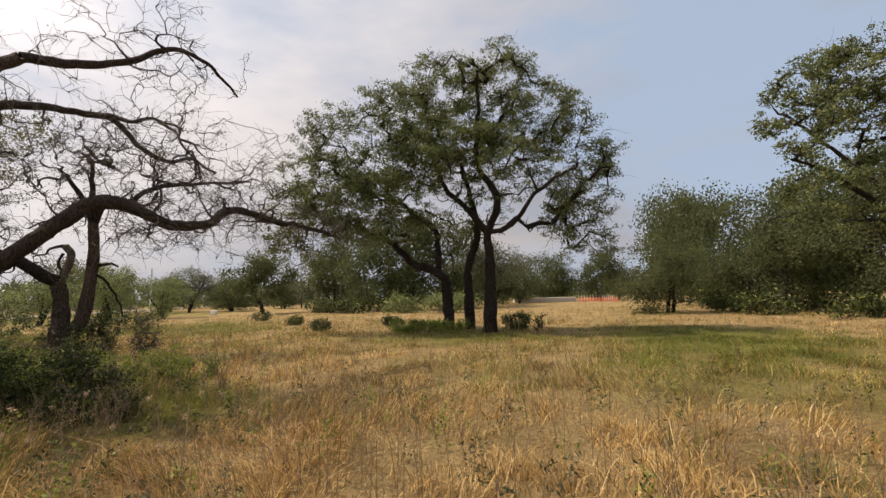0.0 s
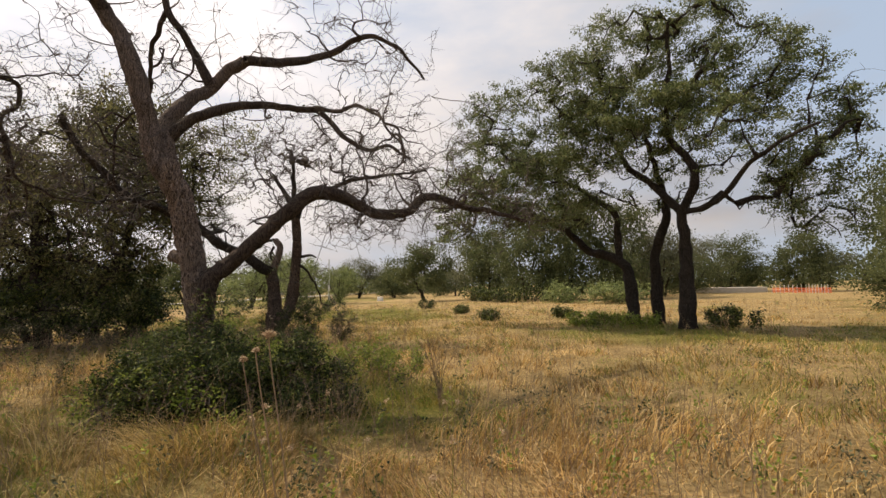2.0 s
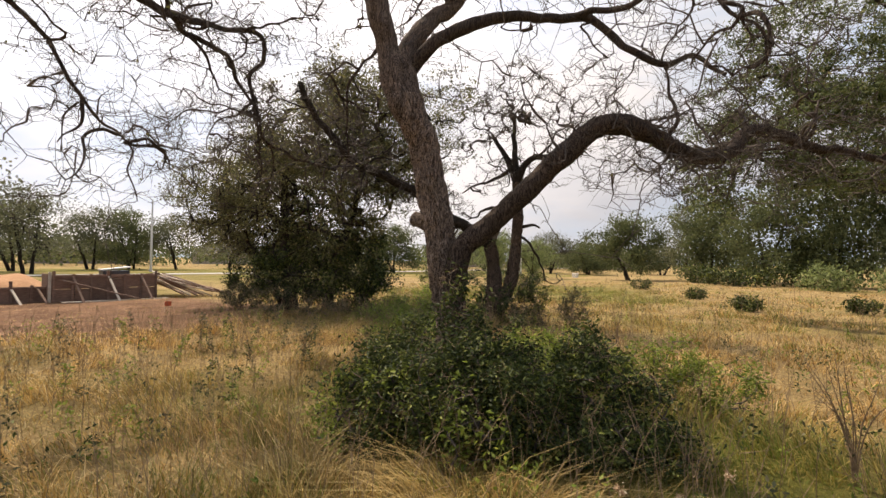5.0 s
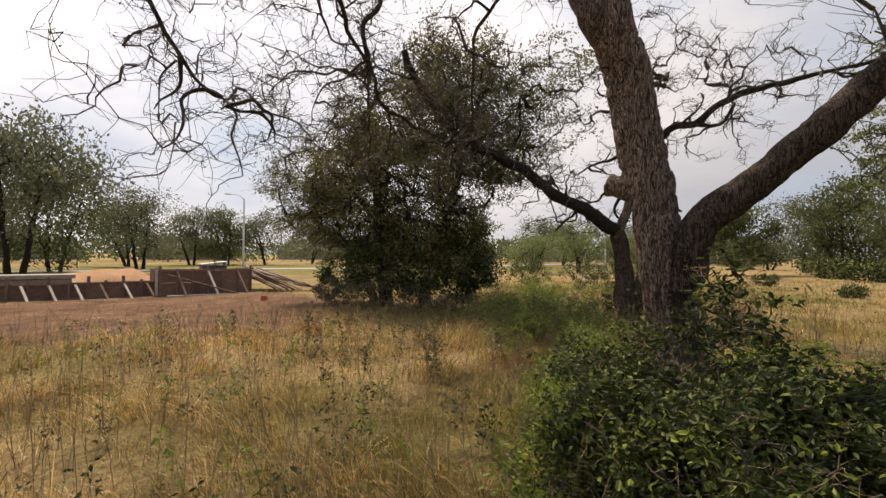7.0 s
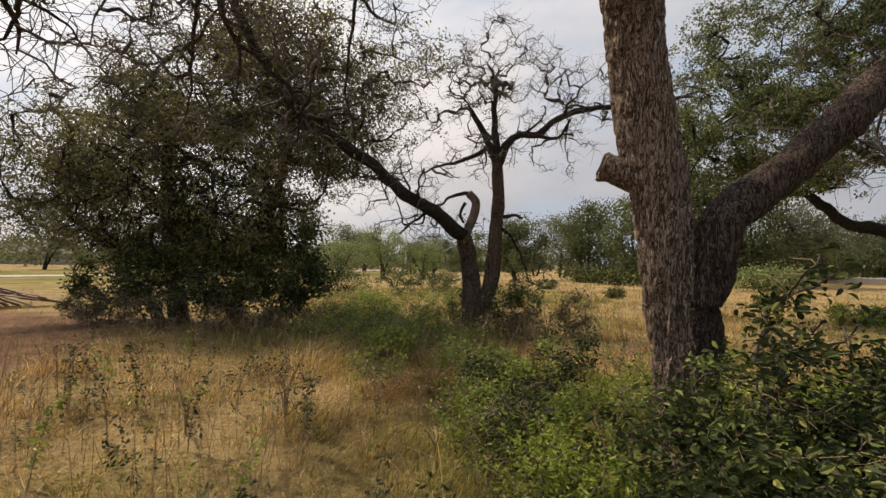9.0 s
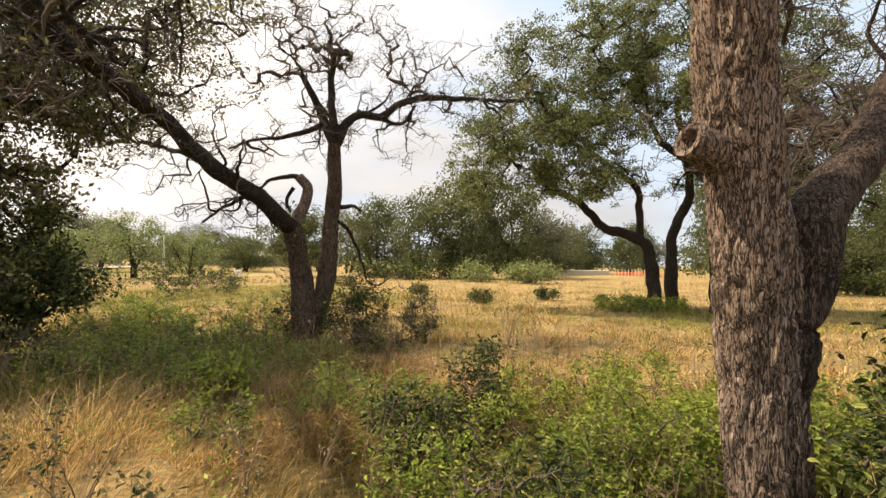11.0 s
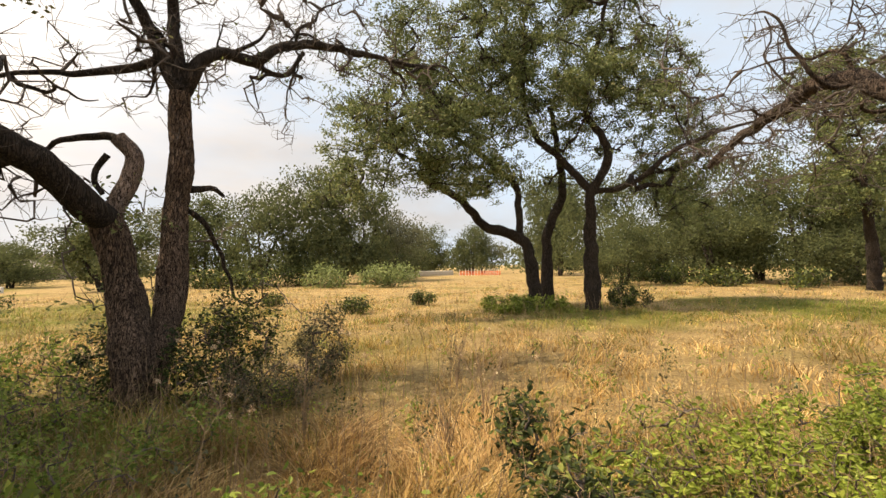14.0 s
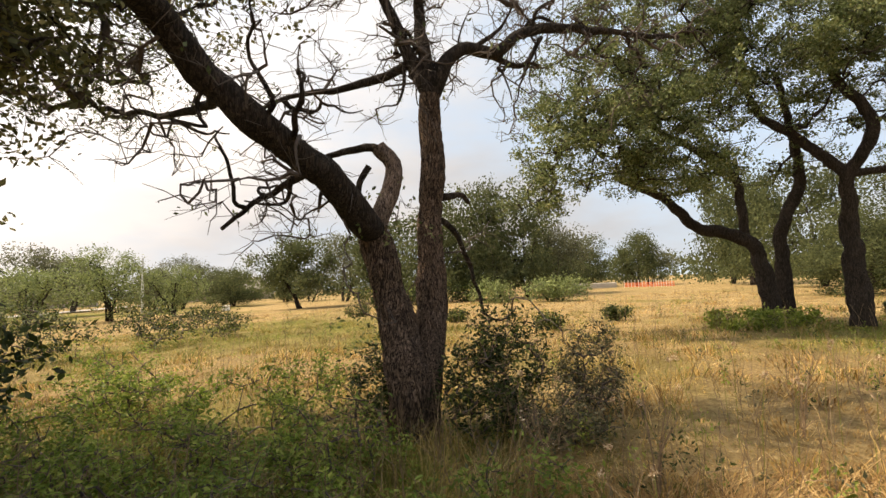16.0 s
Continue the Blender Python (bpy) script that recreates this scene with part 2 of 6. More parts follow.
def plain_material(name, c1, c2, scale=6, rough=0.8, bump=0.3, metal=0.0, stretch=(1, 1, 1)):
    m, n, l, p = node_material(name)
    co = n.new("ShaderNodeTexCoord")
    mp = n.new("ShaderNodeMapping")
    mp.inputs["Scale"].default_value = stretch
    l.new(co.outputs["Object"], mp.inputs["Vector"])
    a = noise_node(n, l, mp.outputs["Vector"], scale, 7, 0.65)
    info = n.new("ShaderNodeObjectInfo")
    r = ramp_node(n, [(0.3, c1), (0.7, c2)])
    l.new(a.outputs["Fac"], r.inputs["Fac"])
    v = ramp_node(n, [(0.0, (0.75, 0.75, 0.75)), (1.0, (1.15, 1.15, 1.15))])
    l.new(info.outputs["Random"], v.inputs["Fac"])
    l.new(mix_node(n, l, 1.0, r.outputs["Color"], v.outputs["Color"], "MULTIPLY"), p.inputs["Base Color"])
    p.inputs["Roughness"].default_value, p.inputs["Metallic"].default_value = rough, metal
    bump_to(n, l, a.outputs["Fac"], p, bump, 0.02)
    return m


BARK = bark_material("oak_bark", (0.06, 0.043, 0.035), (0.265, 0.195, 0.158), (0.5, 0.395, 0.335), 1.15, 0.06)
# same oak bark, darkened so the limbs look backlit against the sky
BACKLIT_LIMB = bark_material("backlit_limb", (0.024, 0.017, 0.014), (0.09, 0.064, 0.051), (0.19, 0.145, 0.118), 1.0, 0.065)
# halfway tone that carries the painted backlight shade down to the trunk
BACKLIT_STEM = bark_material("backlit_stem", (0.045, 0.032, 0.026), (0.185, 0.135, 0.109), (0.36, 0.28, 0.235), 1.1, 0.06)
BROWN_BARK = bark_material("brown_bark", (0.03, 0.02, 0.015), (0.165, 0.112, 0.08), (0.35, 0.25, 0.185), 1.0, 0.085)
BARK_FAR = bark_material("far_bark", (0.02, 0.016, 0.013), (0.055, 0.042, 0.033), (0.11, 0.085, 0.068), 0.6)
TWIG = plain_material("bare_twig", (0.04, 0.03, 0.025), (0.12, 0.095, 0.08), 20, 0.9)
OAK_LEAF = leaf_material("oak_leaf", [(0.0, (0.048, 0.066, 0.019)), (0.5, (0.118, 0.152, 0.06)), (0.85, (0.20, 0.235, 0.10)), (1.0, (0.31, 0.31, 0.15))])
GREY_LEAF = leaf_material("shaded_oak_leaf", [(0.0, (0.055, 0.06, 0.026)), (0.6, (0.145, 0.148, 0.06)), (1.0, (0.28, 0.26, 0.12))], 0.6, 0.3)
FAR_LEAF = leaf_material("grove_leaf", [(0.0, (0.07, 0.086, 0.042)), (0.6, (0.105, 0.125, 0.058)), (1.0, (0.15, 0.165, 0.078))], 0.9, 0.5)
# oak leaf greyed and lightened to carry the haze of distance in its colour
HAZY_LEAF = leaf_material("hazed_oak_leaf", [(0.0, (0.095, 0.105, 0.07)), (0.6, (0.14, 0.15, 0.10)), (1.0, (0.2, 0.205, 0.14))], 0.9, 0.45)
PALE_LEAF = leaf_material("mesquite_leaf", [(0.0, (0.13, 0.17, 0.07)), (1.0, (0.28, 0.33, 0.14))], 0.6, 0.4)
BUSH_LEAF = leaf_material("bush_leaf", [(0.0, (0.02, 0.032, 0.01)), (0.55, (0.046, 0.064, 0.016)), (0.88, (0.105, 0.132, 0.03)), (1.0, (0.24, 0.26, 0.07))], 0.62, 0.2)
LIME_LEAF = leaf_material("weed_leaf", [(0.0, (0.12, 0.155, 0.026)), (0.6, (0.205, 0.275, 0.046)), (1.0, (0.37, 0.41, 0.10))], 0.5, 0.42)
WEED_LEAF = leaf_material("undergrowth_leaf", [(0.0, (0.095, 0.145, 0.028)), (0.6, (0.20, 0.285, 0.052)), (1.0, (0.38, 0.43, 0.11))], 0.5, 0.42)
DULL_LEAF = leaf_material("dull_shrub_leaf", [(0.0, (0.05, 0.055, 0.03)), (0.6, (0.10, 0.105, 0.055)), (1.0, (0.22, 0.19, 0.12))], 0.7, 0.2)
STRAW = grass_material("straw_blade", [(0.0, (0.15, 0.085, 0.028)), (0.35, (0.46, 0.295, 0.105)), (0.75, (0.67, 0.47, 0.185)), (1.0, (0.80, 0.66, 0.39))], (0.24, 0.24, 0.05))
DEAD_GRASS = grass_material("dead_blade", [(0.0, (0.11, 0.068, 0.032)), (0.45, (0.38, 0.235, 0.10)), (0.85, (0.60, 0.42, 0.195)), (1.0, (0.76, 0.61, 0.36))], (0.22, 0.21, 0.06))
GREEN_BLADE = grass_material("green_blade", [(0.0, (0.09, 0.12, 0.02)), (0.6, (0.20, 0.22, 0.045)), (1.0, (0.36, 0.33, 0.09))], (0.14, 0.19, 0.035))
STALK = plain_material("dry_stalk", (0.16, 0.10, 0.06), (0.34, 0.24, 0.14), 30, 0.9)
FLUFF = leaf_material("seed_fluff", [(0.0, (0.26, 0.165, 0.11)), (0.5, (0.48, 0.34, 0.235)), (1.0, (0.72, 0.62, 0.48))], 0.8, 0.3)
GROUND = ground_material()
PLANK = plain_material("weathered_plank", (0.12, 0.065, 0.045), (0.27, 0.165, 0.115), 5, 0.85, 0.4, 0.0, (1, 1, 6))
PALE_WOOD = plain_material("new_timber", (0.42, 0.34, 0.26), (0.6, 0.52, 0.42), 6, 0.8, 0.3)
WEATHERED = plain_material("weathered_ply", (0.20, 0.165, 0.135), (0.33, 0.28, 0.235), 4, 0.9, 0.3)
SOIL = plain_material("clod_soil", (0.11, 0.06, 0.04), (0.36, 0.22, 0.145), 12, 0.95, 0.6)
SAND = plain_material("orange_sand", (0.34, 0.17, 0.08), (0.50, 0.28, 0.14), 9, 0.95, 0.6)
METAL = plain_material("galvanised_pole", (0.5, 0.5, 0.5), (0.62, 0.62, 0.61), 8, 0.5, 0.05, 0.3)
ORANGE = plain_material("orange_mesh", (0.55, 0.10, 0.04), (0.66, 0.16, 0.07), 8, 0.7, 0.1)
WHITE = plain_material("white_plastic", (0.7, 0.7, 0.69), (0.82, 0.82, 0.8), 8, 0.5, 0.05)
ROOF = plain_material("grey_roof", (0.14, 0.125, 0.12), (0.22, 0.2, 0.19), 3, 0.9, 0.2)
BRICKY = plain_material("tan_wall", (0.30, 0.26, 0.22), (0.40, 0.35, 0.30), 4, 0.9, 0.1)
DARK = plain_material("dark_paint", (0.03, 0.03, 0.035), (0.06, 0.06, 0.065), 8, 0.4, 0.05)
CONCRETE = plain_material("concrete", (0.40, 0.38, 0.35), (0.52, 0.50, 0.46), 3, 0.9, 0.2)
# no air haze is rendered, so its blue is mixed into the hill colour
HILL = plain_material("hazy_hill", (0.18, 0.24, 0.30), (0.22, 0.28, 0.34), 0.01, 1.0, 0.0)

# ---- geometry helpers ----
WALK = np.array([(0, 0), (-1, 0.4), (-2, 1.1), (-3, 1.8), (-4.5, 2.2), (-5.8, 2.4), (-7, 2.8), (-8, 3.5), (-8.9, 4.6), (-9.3, 5.9), (-10, 6.9), (-10.6, 7.5)], float)
rng = np.random.default_rng(7)


def np_mesh(name, verts, faces, material, smooth=False):
    """A mesh from arrays: faces is (n, 3) or (n, 4)."""
    verts, faces = np.asarray(verts, np.float32), np.asarray(faces, np.int32)
    k = faces.shape[1]
    me = bpy.data.meshes.new(name)
    me.vertices.add(len(verts))
    me.vertices.foreach_set("co", verts.ravel())
    me.loops.add(faces.size)
    me.loops.foreach_set("vertex_index", faces.ravel())
    me.polygons.add(len(faces))
    me.polygons.foreach_set("loop_start", np.arange(0, faces.size, k, dtype=np.int32))
    me.polygons.foreach_set("use_smooth", np.full(len(faces), smooth))
    me.update(calc_edges=True)
    me.validate()
    me.materials.append(material)
    return me


def child(name, me, parent, label=""):
    ob = new(name, me)
    ob.parent = parent
    if name in ("branch_spray", "twig_spray", "foliage", "crown", "foliage", "wood", "dry_foliage"):
        tagged(ob, kind="stuff")
    if label:
        tagged(ob, label)
    return ob


def part(name, bm, material, parent, label=""):
    me = bpy.data.meshes.new(name)
    bm.to_mesh(me)
    bm.free()
    me.materials.append(material)
    return child(name, me, parent, label)


def thing(name, label, category, at=(0, 0, 0), turn=0.0, group="", kind=""):
    ob = new(name)
    ob.matrix_basis = pose(*at, 0, 0, turn)
    return tagged(ob, label, category, group, kind)


def hash3(i, j, k):
    h = (i * 374761393 + j * 668265263 + k * 2147483647) & 0xFFFFFFFF
    h = ((h ^ (h >> 13)) * 1274126177) & 0xFFFFFFFF
    return ((h ^ (h >> 16)) & 0xFFFF) / 65535.0


def vnoise(p):
    """Smooth value noise, 0 to 1, at the rows of p."""
    p = np.asarray(p, float)
    b = np.floor(p).astype(np.int64)
    f = p - b
    f = f * f * (3 - 2 * f)
    out = 0
    for dx in (0, 1):
        for dy in (0, 1):
            for dz in (0, 1):
                w = (f[:, 0] if dx else 1 - f[:, 0]) * (f[:, 1] if dy else 1 - f[:, 1]) * (f[:, 2] if dz else 1 - f[:, 2])
                out = out + w * hash3(b[:, 0] + dx, b[:, 1] + dy, b[:, 2] + dz)
    return out


def ground_z(x, y):
    x, y = np.asarray(x, float), np.asarray(y, float)
    shape = np.broadcast(x, y).shape
    x, y = np.broadcast_to(x, shape).ravel(), np.broadcast_to(y, shape).ravel()
    s = np.clip((-x - 12) / 17, 0, 1)
    z = -0.35 * s * s * (3 - 2 * s)
    near = np.exp(-(x * x + y * y) / 4000)
    z = z + near * (0.16 * (vnoise(np.c_[x * 0.23, y * 0.23, x * 0]) - 0.5) + 0.06 * (vnoise(np.c_[x * 1.3, y * 1.3, x * 0 + 5]) - 0.5))
    return z.reshape(shape)


def gz(x, y):
    return float(ground_z(x, y))


def resample(points, step, wiggle=0.0, seed=0):
    """A smooth curve through the points, in short steps, with a gnarled wander."""
    p = np.asarray(points, float)
    q = np.vstack([2 * p[0] - p[1], p, 2 * p[-1] - p[-2]])
    out = []
    for i in range(1, len(q) - 2):
        m = max(2, int(np.linalg.norm(q[i + 1] - q[i]) / step))
        for t in np.arange(m) / m:
            out.append(0.5 * (2 * q[i] + (q[i + 1] - q[i - 1]) * t + (2 * q[i - 1] - 5 * q[i] + 4 * q[i + 1] - q[i + 2]) * t * t
                              + (3 * q[i] - q[i - 1] - 3 * q[i + 1] + q[i + 2]) * t ** 3))
    out.append(q[-2])
    out = np.array(out)
    if wiggle:
        for d in range(3):
            n = vnoise(np.c_[out * 1.9 + seed * 3.7 + d * 19.1]) - 0.5 + 0.5 * (vnoise(np.c_[out * 5.1 + seed + d * 7.7]) - 0.5)
            fade = np.minimum(1, np.arange(len(out)) / 4) * np.minimum(1, (len(out) - 1 - np.arange(len(out))) / 3)
            out[:, d] += n * wiggle * 2 * fade
    return out


def tube(pts, radii, k):
    """Vertices and quads of a tapering tube."""
    pts, radii = np.asarray(pts, float), np.asarray(radii, float)
    t = np.gradient(pts, axis=0)
    t /= np.linalg.norm(t, axis=1)[:, None] + 1e-9
    mean = np.abs(t.mean(0))
    ref = np.eye(3)[int(np.argmin(mean))]
    u = np.cross(t, ref)
    u /= np.linalg.norm(u, axis=1)[:, None] + 1e-9
    v = np.cross(t, u)
    a = np.arange(k) * 2 * np.pi / k
    ring = np.cos(a)[None, :, None] * u[:, None, :] + np.sin(a)[None, :, None] * v[:, None, :]
    verts = (pts[:, None, :] + radii[:, None, None] * ring).reshape(-1, 3)
    m = len(pts)
    i = np.arange(m - 1)[:, None] * k + np.arange(k)[None, :]
    j = np.arange(m - 1)[:, None] * k + (np.arange(k)[None, :] + 1) % k
    faces = np.stack([i, j, j + k, i + k], -1).reshape(-1, 4)
    return verts, faces


class Heap:
    """Gathers tubes into one mesh."""
    def __init__(self):
        self.v, self.f, self.n = [], [], 0

    def add(self, verts, faces):
        self.v.append(verts)
        self.f.append(faces + self.n)
        self.n += len(verts)

    def mesh(self, name, material, smooth=True):
        return np_mesh(name, np.vstack(self.v), np.vstack(self.f), material, smooth)


def rough_tube(pts, radii, k, lump=0.12, furrow=0.0, seed=0):
    """A tube with lumps, and with deep vertical furrows where furrow is set."""
    v, f = tube(pts, radii, k)
    c = np.repeat(np.asarray(pts), k, axis=0)
    out = v - c
    r = np.linalg.norm(out, axis=1)[:, None] + 1e-9
    d = (vnoise(v * 3.1 + seed) - 0.5) * lump * 2 * r[:, 0]
    if furrow:
        w = v + 0.06 * (np.c_[vnoise(v * 6), vnoise(v * 6 + 9), vnoise(v * 6 + 17)] - 0.5)
        a = np.abs(vnoise(w * (24, 24, 5.5) + seed) - 0.5) * 2
        b = np.abs(vnoise(w * (46, 46, 19) + seed + 4) - 0.5) * 2
        d = d + furrow * (np.minimum(a * 2.6, 1) - 0.6) + furrow * 0.45 * (np.minimum(b * 2.2, 1) - 0.6)
    return v + out / r * d[:, None], f


def leaves(centres, size, spread, per, flat=0.6, jitter=0.35, slim=0.22):
    """Small pointed leaves strewn round the centres."""
    c = np.repeat(np.asarray(centres), per, axis=0)
    n = len(c)
    p = c + rng.normal(0, 1, (n, 3)) * np.array([spread, spread, spread * flat])
    d = rng.normal(0, 1, (n, 3)) + np.array([0, 0, 0.15])
    d /= np.linalg.norm(d, axis=1)[:, None]
    side = np.cross(d, rng.normal(0, 1, (n, 3)))
    side /= np.linalg.norm(side, axis=1)[:, None] + 1e-9
    s = size * (1 + jitter * rng.uniform(-1, 1, n))[:, None]
    v = np.stack([p, p + d * s * 0.45 + side * s * slim, p + d * s, p + d * s * 0.45 - side * s * slim], 1).reshape(-1, 3)
    f = np.arange(n * 4).reshape(n, 4)
    return v, f


def broad_leaves(centres, size, spread, per, slim=0.24, droop=0.15):
    """Broad leaves folded along the midrib, their faces turned to the sky."""
    c = np.repeat(np.asarray(centres), per, axis=0)
    n = len(c)
    p = c + rng.normal(0, 1, (n, 3)) * (spread, spread, spread * 0.8)
    d = rng.normal(0, 1, (n, 3)) * (1, 1, 0.55) + (0, 0, -droop)
    d /= np.linalg.norm(d, axis=1)[:, None]
    side = np.cross(d, rng.normal(0, 0.8, (n, 3)) + (0, 0, 0.8))
    side /= np.linalg.norm(side, axis=1)[:, None] + 1e-9
    up = np.cross(side, d)
    s = size * rng.uniform(0.55, 1.3, n)[:, None]
    lift = up * s * slim * 0.45
    v = np.stack([p, p + d * s * 0.3 + side * s * slim + lift, p + d * s * 0.68 + side * s * slim * 0.8 + lift, p + d * s - up * s * 0.06,
                  p + d * s * 0.68 - side * s * slim * 0.8 + lift, p + d * s * 0.3 - side * s * slim + lift], 1).reshape(-1, 3)
    o = np.arange(n)[:, None] * 6
    return v, np.concatenate([o + [0, 1, 2, 3], o + [0, 3, 4, 5]], 1).reshape(-1, 4)


def grow(seeds, targets, step=0.35, wander=0.16, sag=0.0, seed_rank=None):
    """Branches from the nearest wood to every target: a list of (points, parent chain)."""
    nodes, owner = [np.asarray(s, float) for s in seeds], [-1] * len(seeds)
    arr = np.array(nodes)
    t = np.asarray(targets, float)
    order = np.argsort([np.min(np.linalg.norm(arr - q, axis=1)) for q in t])
    chains = []
    buf = np.zeros((len(arr) + len(t) * 60, 3))
    buf[:len(arr)] = arr
    count = len(arr)
    for i in order:
        q = t[i]
        d = np.linalg.norm(buf[:count] - q, axis=1)
        j = int(np.argmin(d))
        if d[j] < 0.05:
            continue
        m = min(50, max(2, int(d[j] / step)))
        s = np.linspace(0, 1, m + 1)[:, None]
        pts = buf[j] * (1 - s) + q * s
        bend = rng.normal(0, 1, 3) * d[j] * 0.12 + np.array([0, 0, sag * d[j]])
        pts = pts + np.sin(np.pi * s) * bend
        if m > 2:
            j3 = rng.normal(0, wander * 1.3, (m - 1, 3)) * step
            j3[1:-1] = (j3[:-2] + j3[1:-1] + j3[2:]) / 2.0
            pts[1:-1] += j3
        chains.append((pts, owner[j]))
        for pt in pts[1:]:
            if count < len(buf):
                buf[count] = pt
                owner.append(len(chains) - 1)
                count += 1
    return chains


def thicken(chains, tip, most, power=0.45):
    """The radius at the foot of each chain, by how much it carries."""
    load = [1] * len(chains)
    for i in range(len(chains) - 1, -1, -1):
        if chains[i][1] >= 0:
            load[chains[i][1]] += load[i]
    return [min(most, tip * n ** power) for n in load]


def branch_heap(chains, tip, most, k=5, power=0.45):
    h = Heap()
    for (pts, _), r in zip(chains, thicken(chains, tip, most, power)):
        s = np.linspace(0, 1, len(pts))
        h.add(*tube(pts, r * (1 - s) + tip * 0.6 * s, k if r > 0.02 else 3))
    return h


def twig_heap(points, n_per, length, radius, droop=0.0, h=None):
    """Fine crooked twigs springing from the points."""
    h = h or Heap()
    for p in points:
        for _ in range(n_per):
            d = rng.normal(0, 1, 3)
            d[2] = d[2] * 0.7 + 0.1 - droop
            d /= np.linalg.norm(d)
            ln = length * rng.uniform(0.4, 1.2)
            e = rng.normal(0, 1, (2, 3)) * ln * 0.22
            h.add(*tube([p, p + d * ln * 0.4 + e[0] * 0.5, p + d * ln * 0.75 + e[1] * 0.6, p + d * ln + e[1]], [radius, radius * 0.8, radius * 0.6, radius * 0.35], 3))
    return h


def lobe_points(lobes, n):
    """Points in a crown made of lobes (x, y, z, rx, ry, rz), thicker towards the outside."""
    vol = np.array([l[3] * l[4] * l[5] for l in lobes])
    pick = rng.choice(len(lobes), n, p=vol / vol.sum())
    d = rng.normal(0, 1, (n, 3))
    d /= np.linalg.norm(d, axis=1)[:, None]
    r = rng.uniform(0.25, 1, n)[:, None] ** 0.55
    L = np.array(lobes)[pick]
    return L[:, :3] + d * r * L[:, 3:]


def limb_tube(h, points, r0, r1, k=10, step=0.12, wiggle=0.03, seed=0, lump=0.12, furrow=0.0):
    pts = resample(points, step, wiggle, seed)
    s = np.linspace(0, 1, len(pts))
    rad = r0 * (1 - s) + r1 * s
    h.add(*rough_tube(pts, rad, k, lump, furrow, seed))
    return pts, rad


# ---- ground ----
def ground_sheet():
    near = np.linspace(-40, 40, 121)
    out = 40 + 1.0 * (1.22 ** np.arange(1, 34) - 1) / 0.22
    ax = np.concatenate([-out[::-1], near, out])
    X, Y = np.meshgrid(ax - 5, ax + 8, indexing="ij")
    V = np.stack([X, Y, ground_z(X, Y)], -1).reshape(-1, 3)
    m = len(ax)
    i = (np.arange(m - 1)[:, None] * m + np.arange(m - 1)[None, :]).ravel()
    F = np.stack([i, i + m, i + m + 1, i + 1], -1)
    return tagged(new("ground", np_mesh("ground", V, F, GROUND, True)), "dry straw-coloured meadow ground with bare brown earth", "ground", kind="structure")


ground_sheet()


def crooked_branches(tree, base, n, material, reach, r0, clear):
    """Gnarled side branches springing from the limbs; returns points along them."""
    got = []
    for i in range(n):
        p = np.array(base[rng.integers(0, len(base))], float)
        d = rng.normal(0, 1, 3) * (1, 1, 0.6) + (0, 0, 0.2)
        d /= np.linalg.norm(d)
        ln, pts = reach * rng.uniform(0.5, 1.2), [p]
        m = int(ln / 0.16) + 2
        for _ in range(m):
            d = d + rng.normal(0, 0.42, 3) + (0, 0, 0.02)
            d /= np.linalg.norm(d)
            pts.append(pts[-1] + d * ln / m)
        pts = np.array(pts)
        if np.any((np.min(np.linalg.norm(pts[:, None, :2] - WALK[None], axis=2), axis=1) < 1.3) & (pts[:, 2] < clear)) or pts[:, 2].min() < 2.0:
            continue
        h = Heap()
        q, _ = limb_tube(h, pts, r0 * rng.uniform(0.6, 1.2), 0.007, 7, 0.06, 0.02, i, 0.12)
        child("branch", h.mesh("branch", material), tree)
        got += list(q[2::3])
    return got


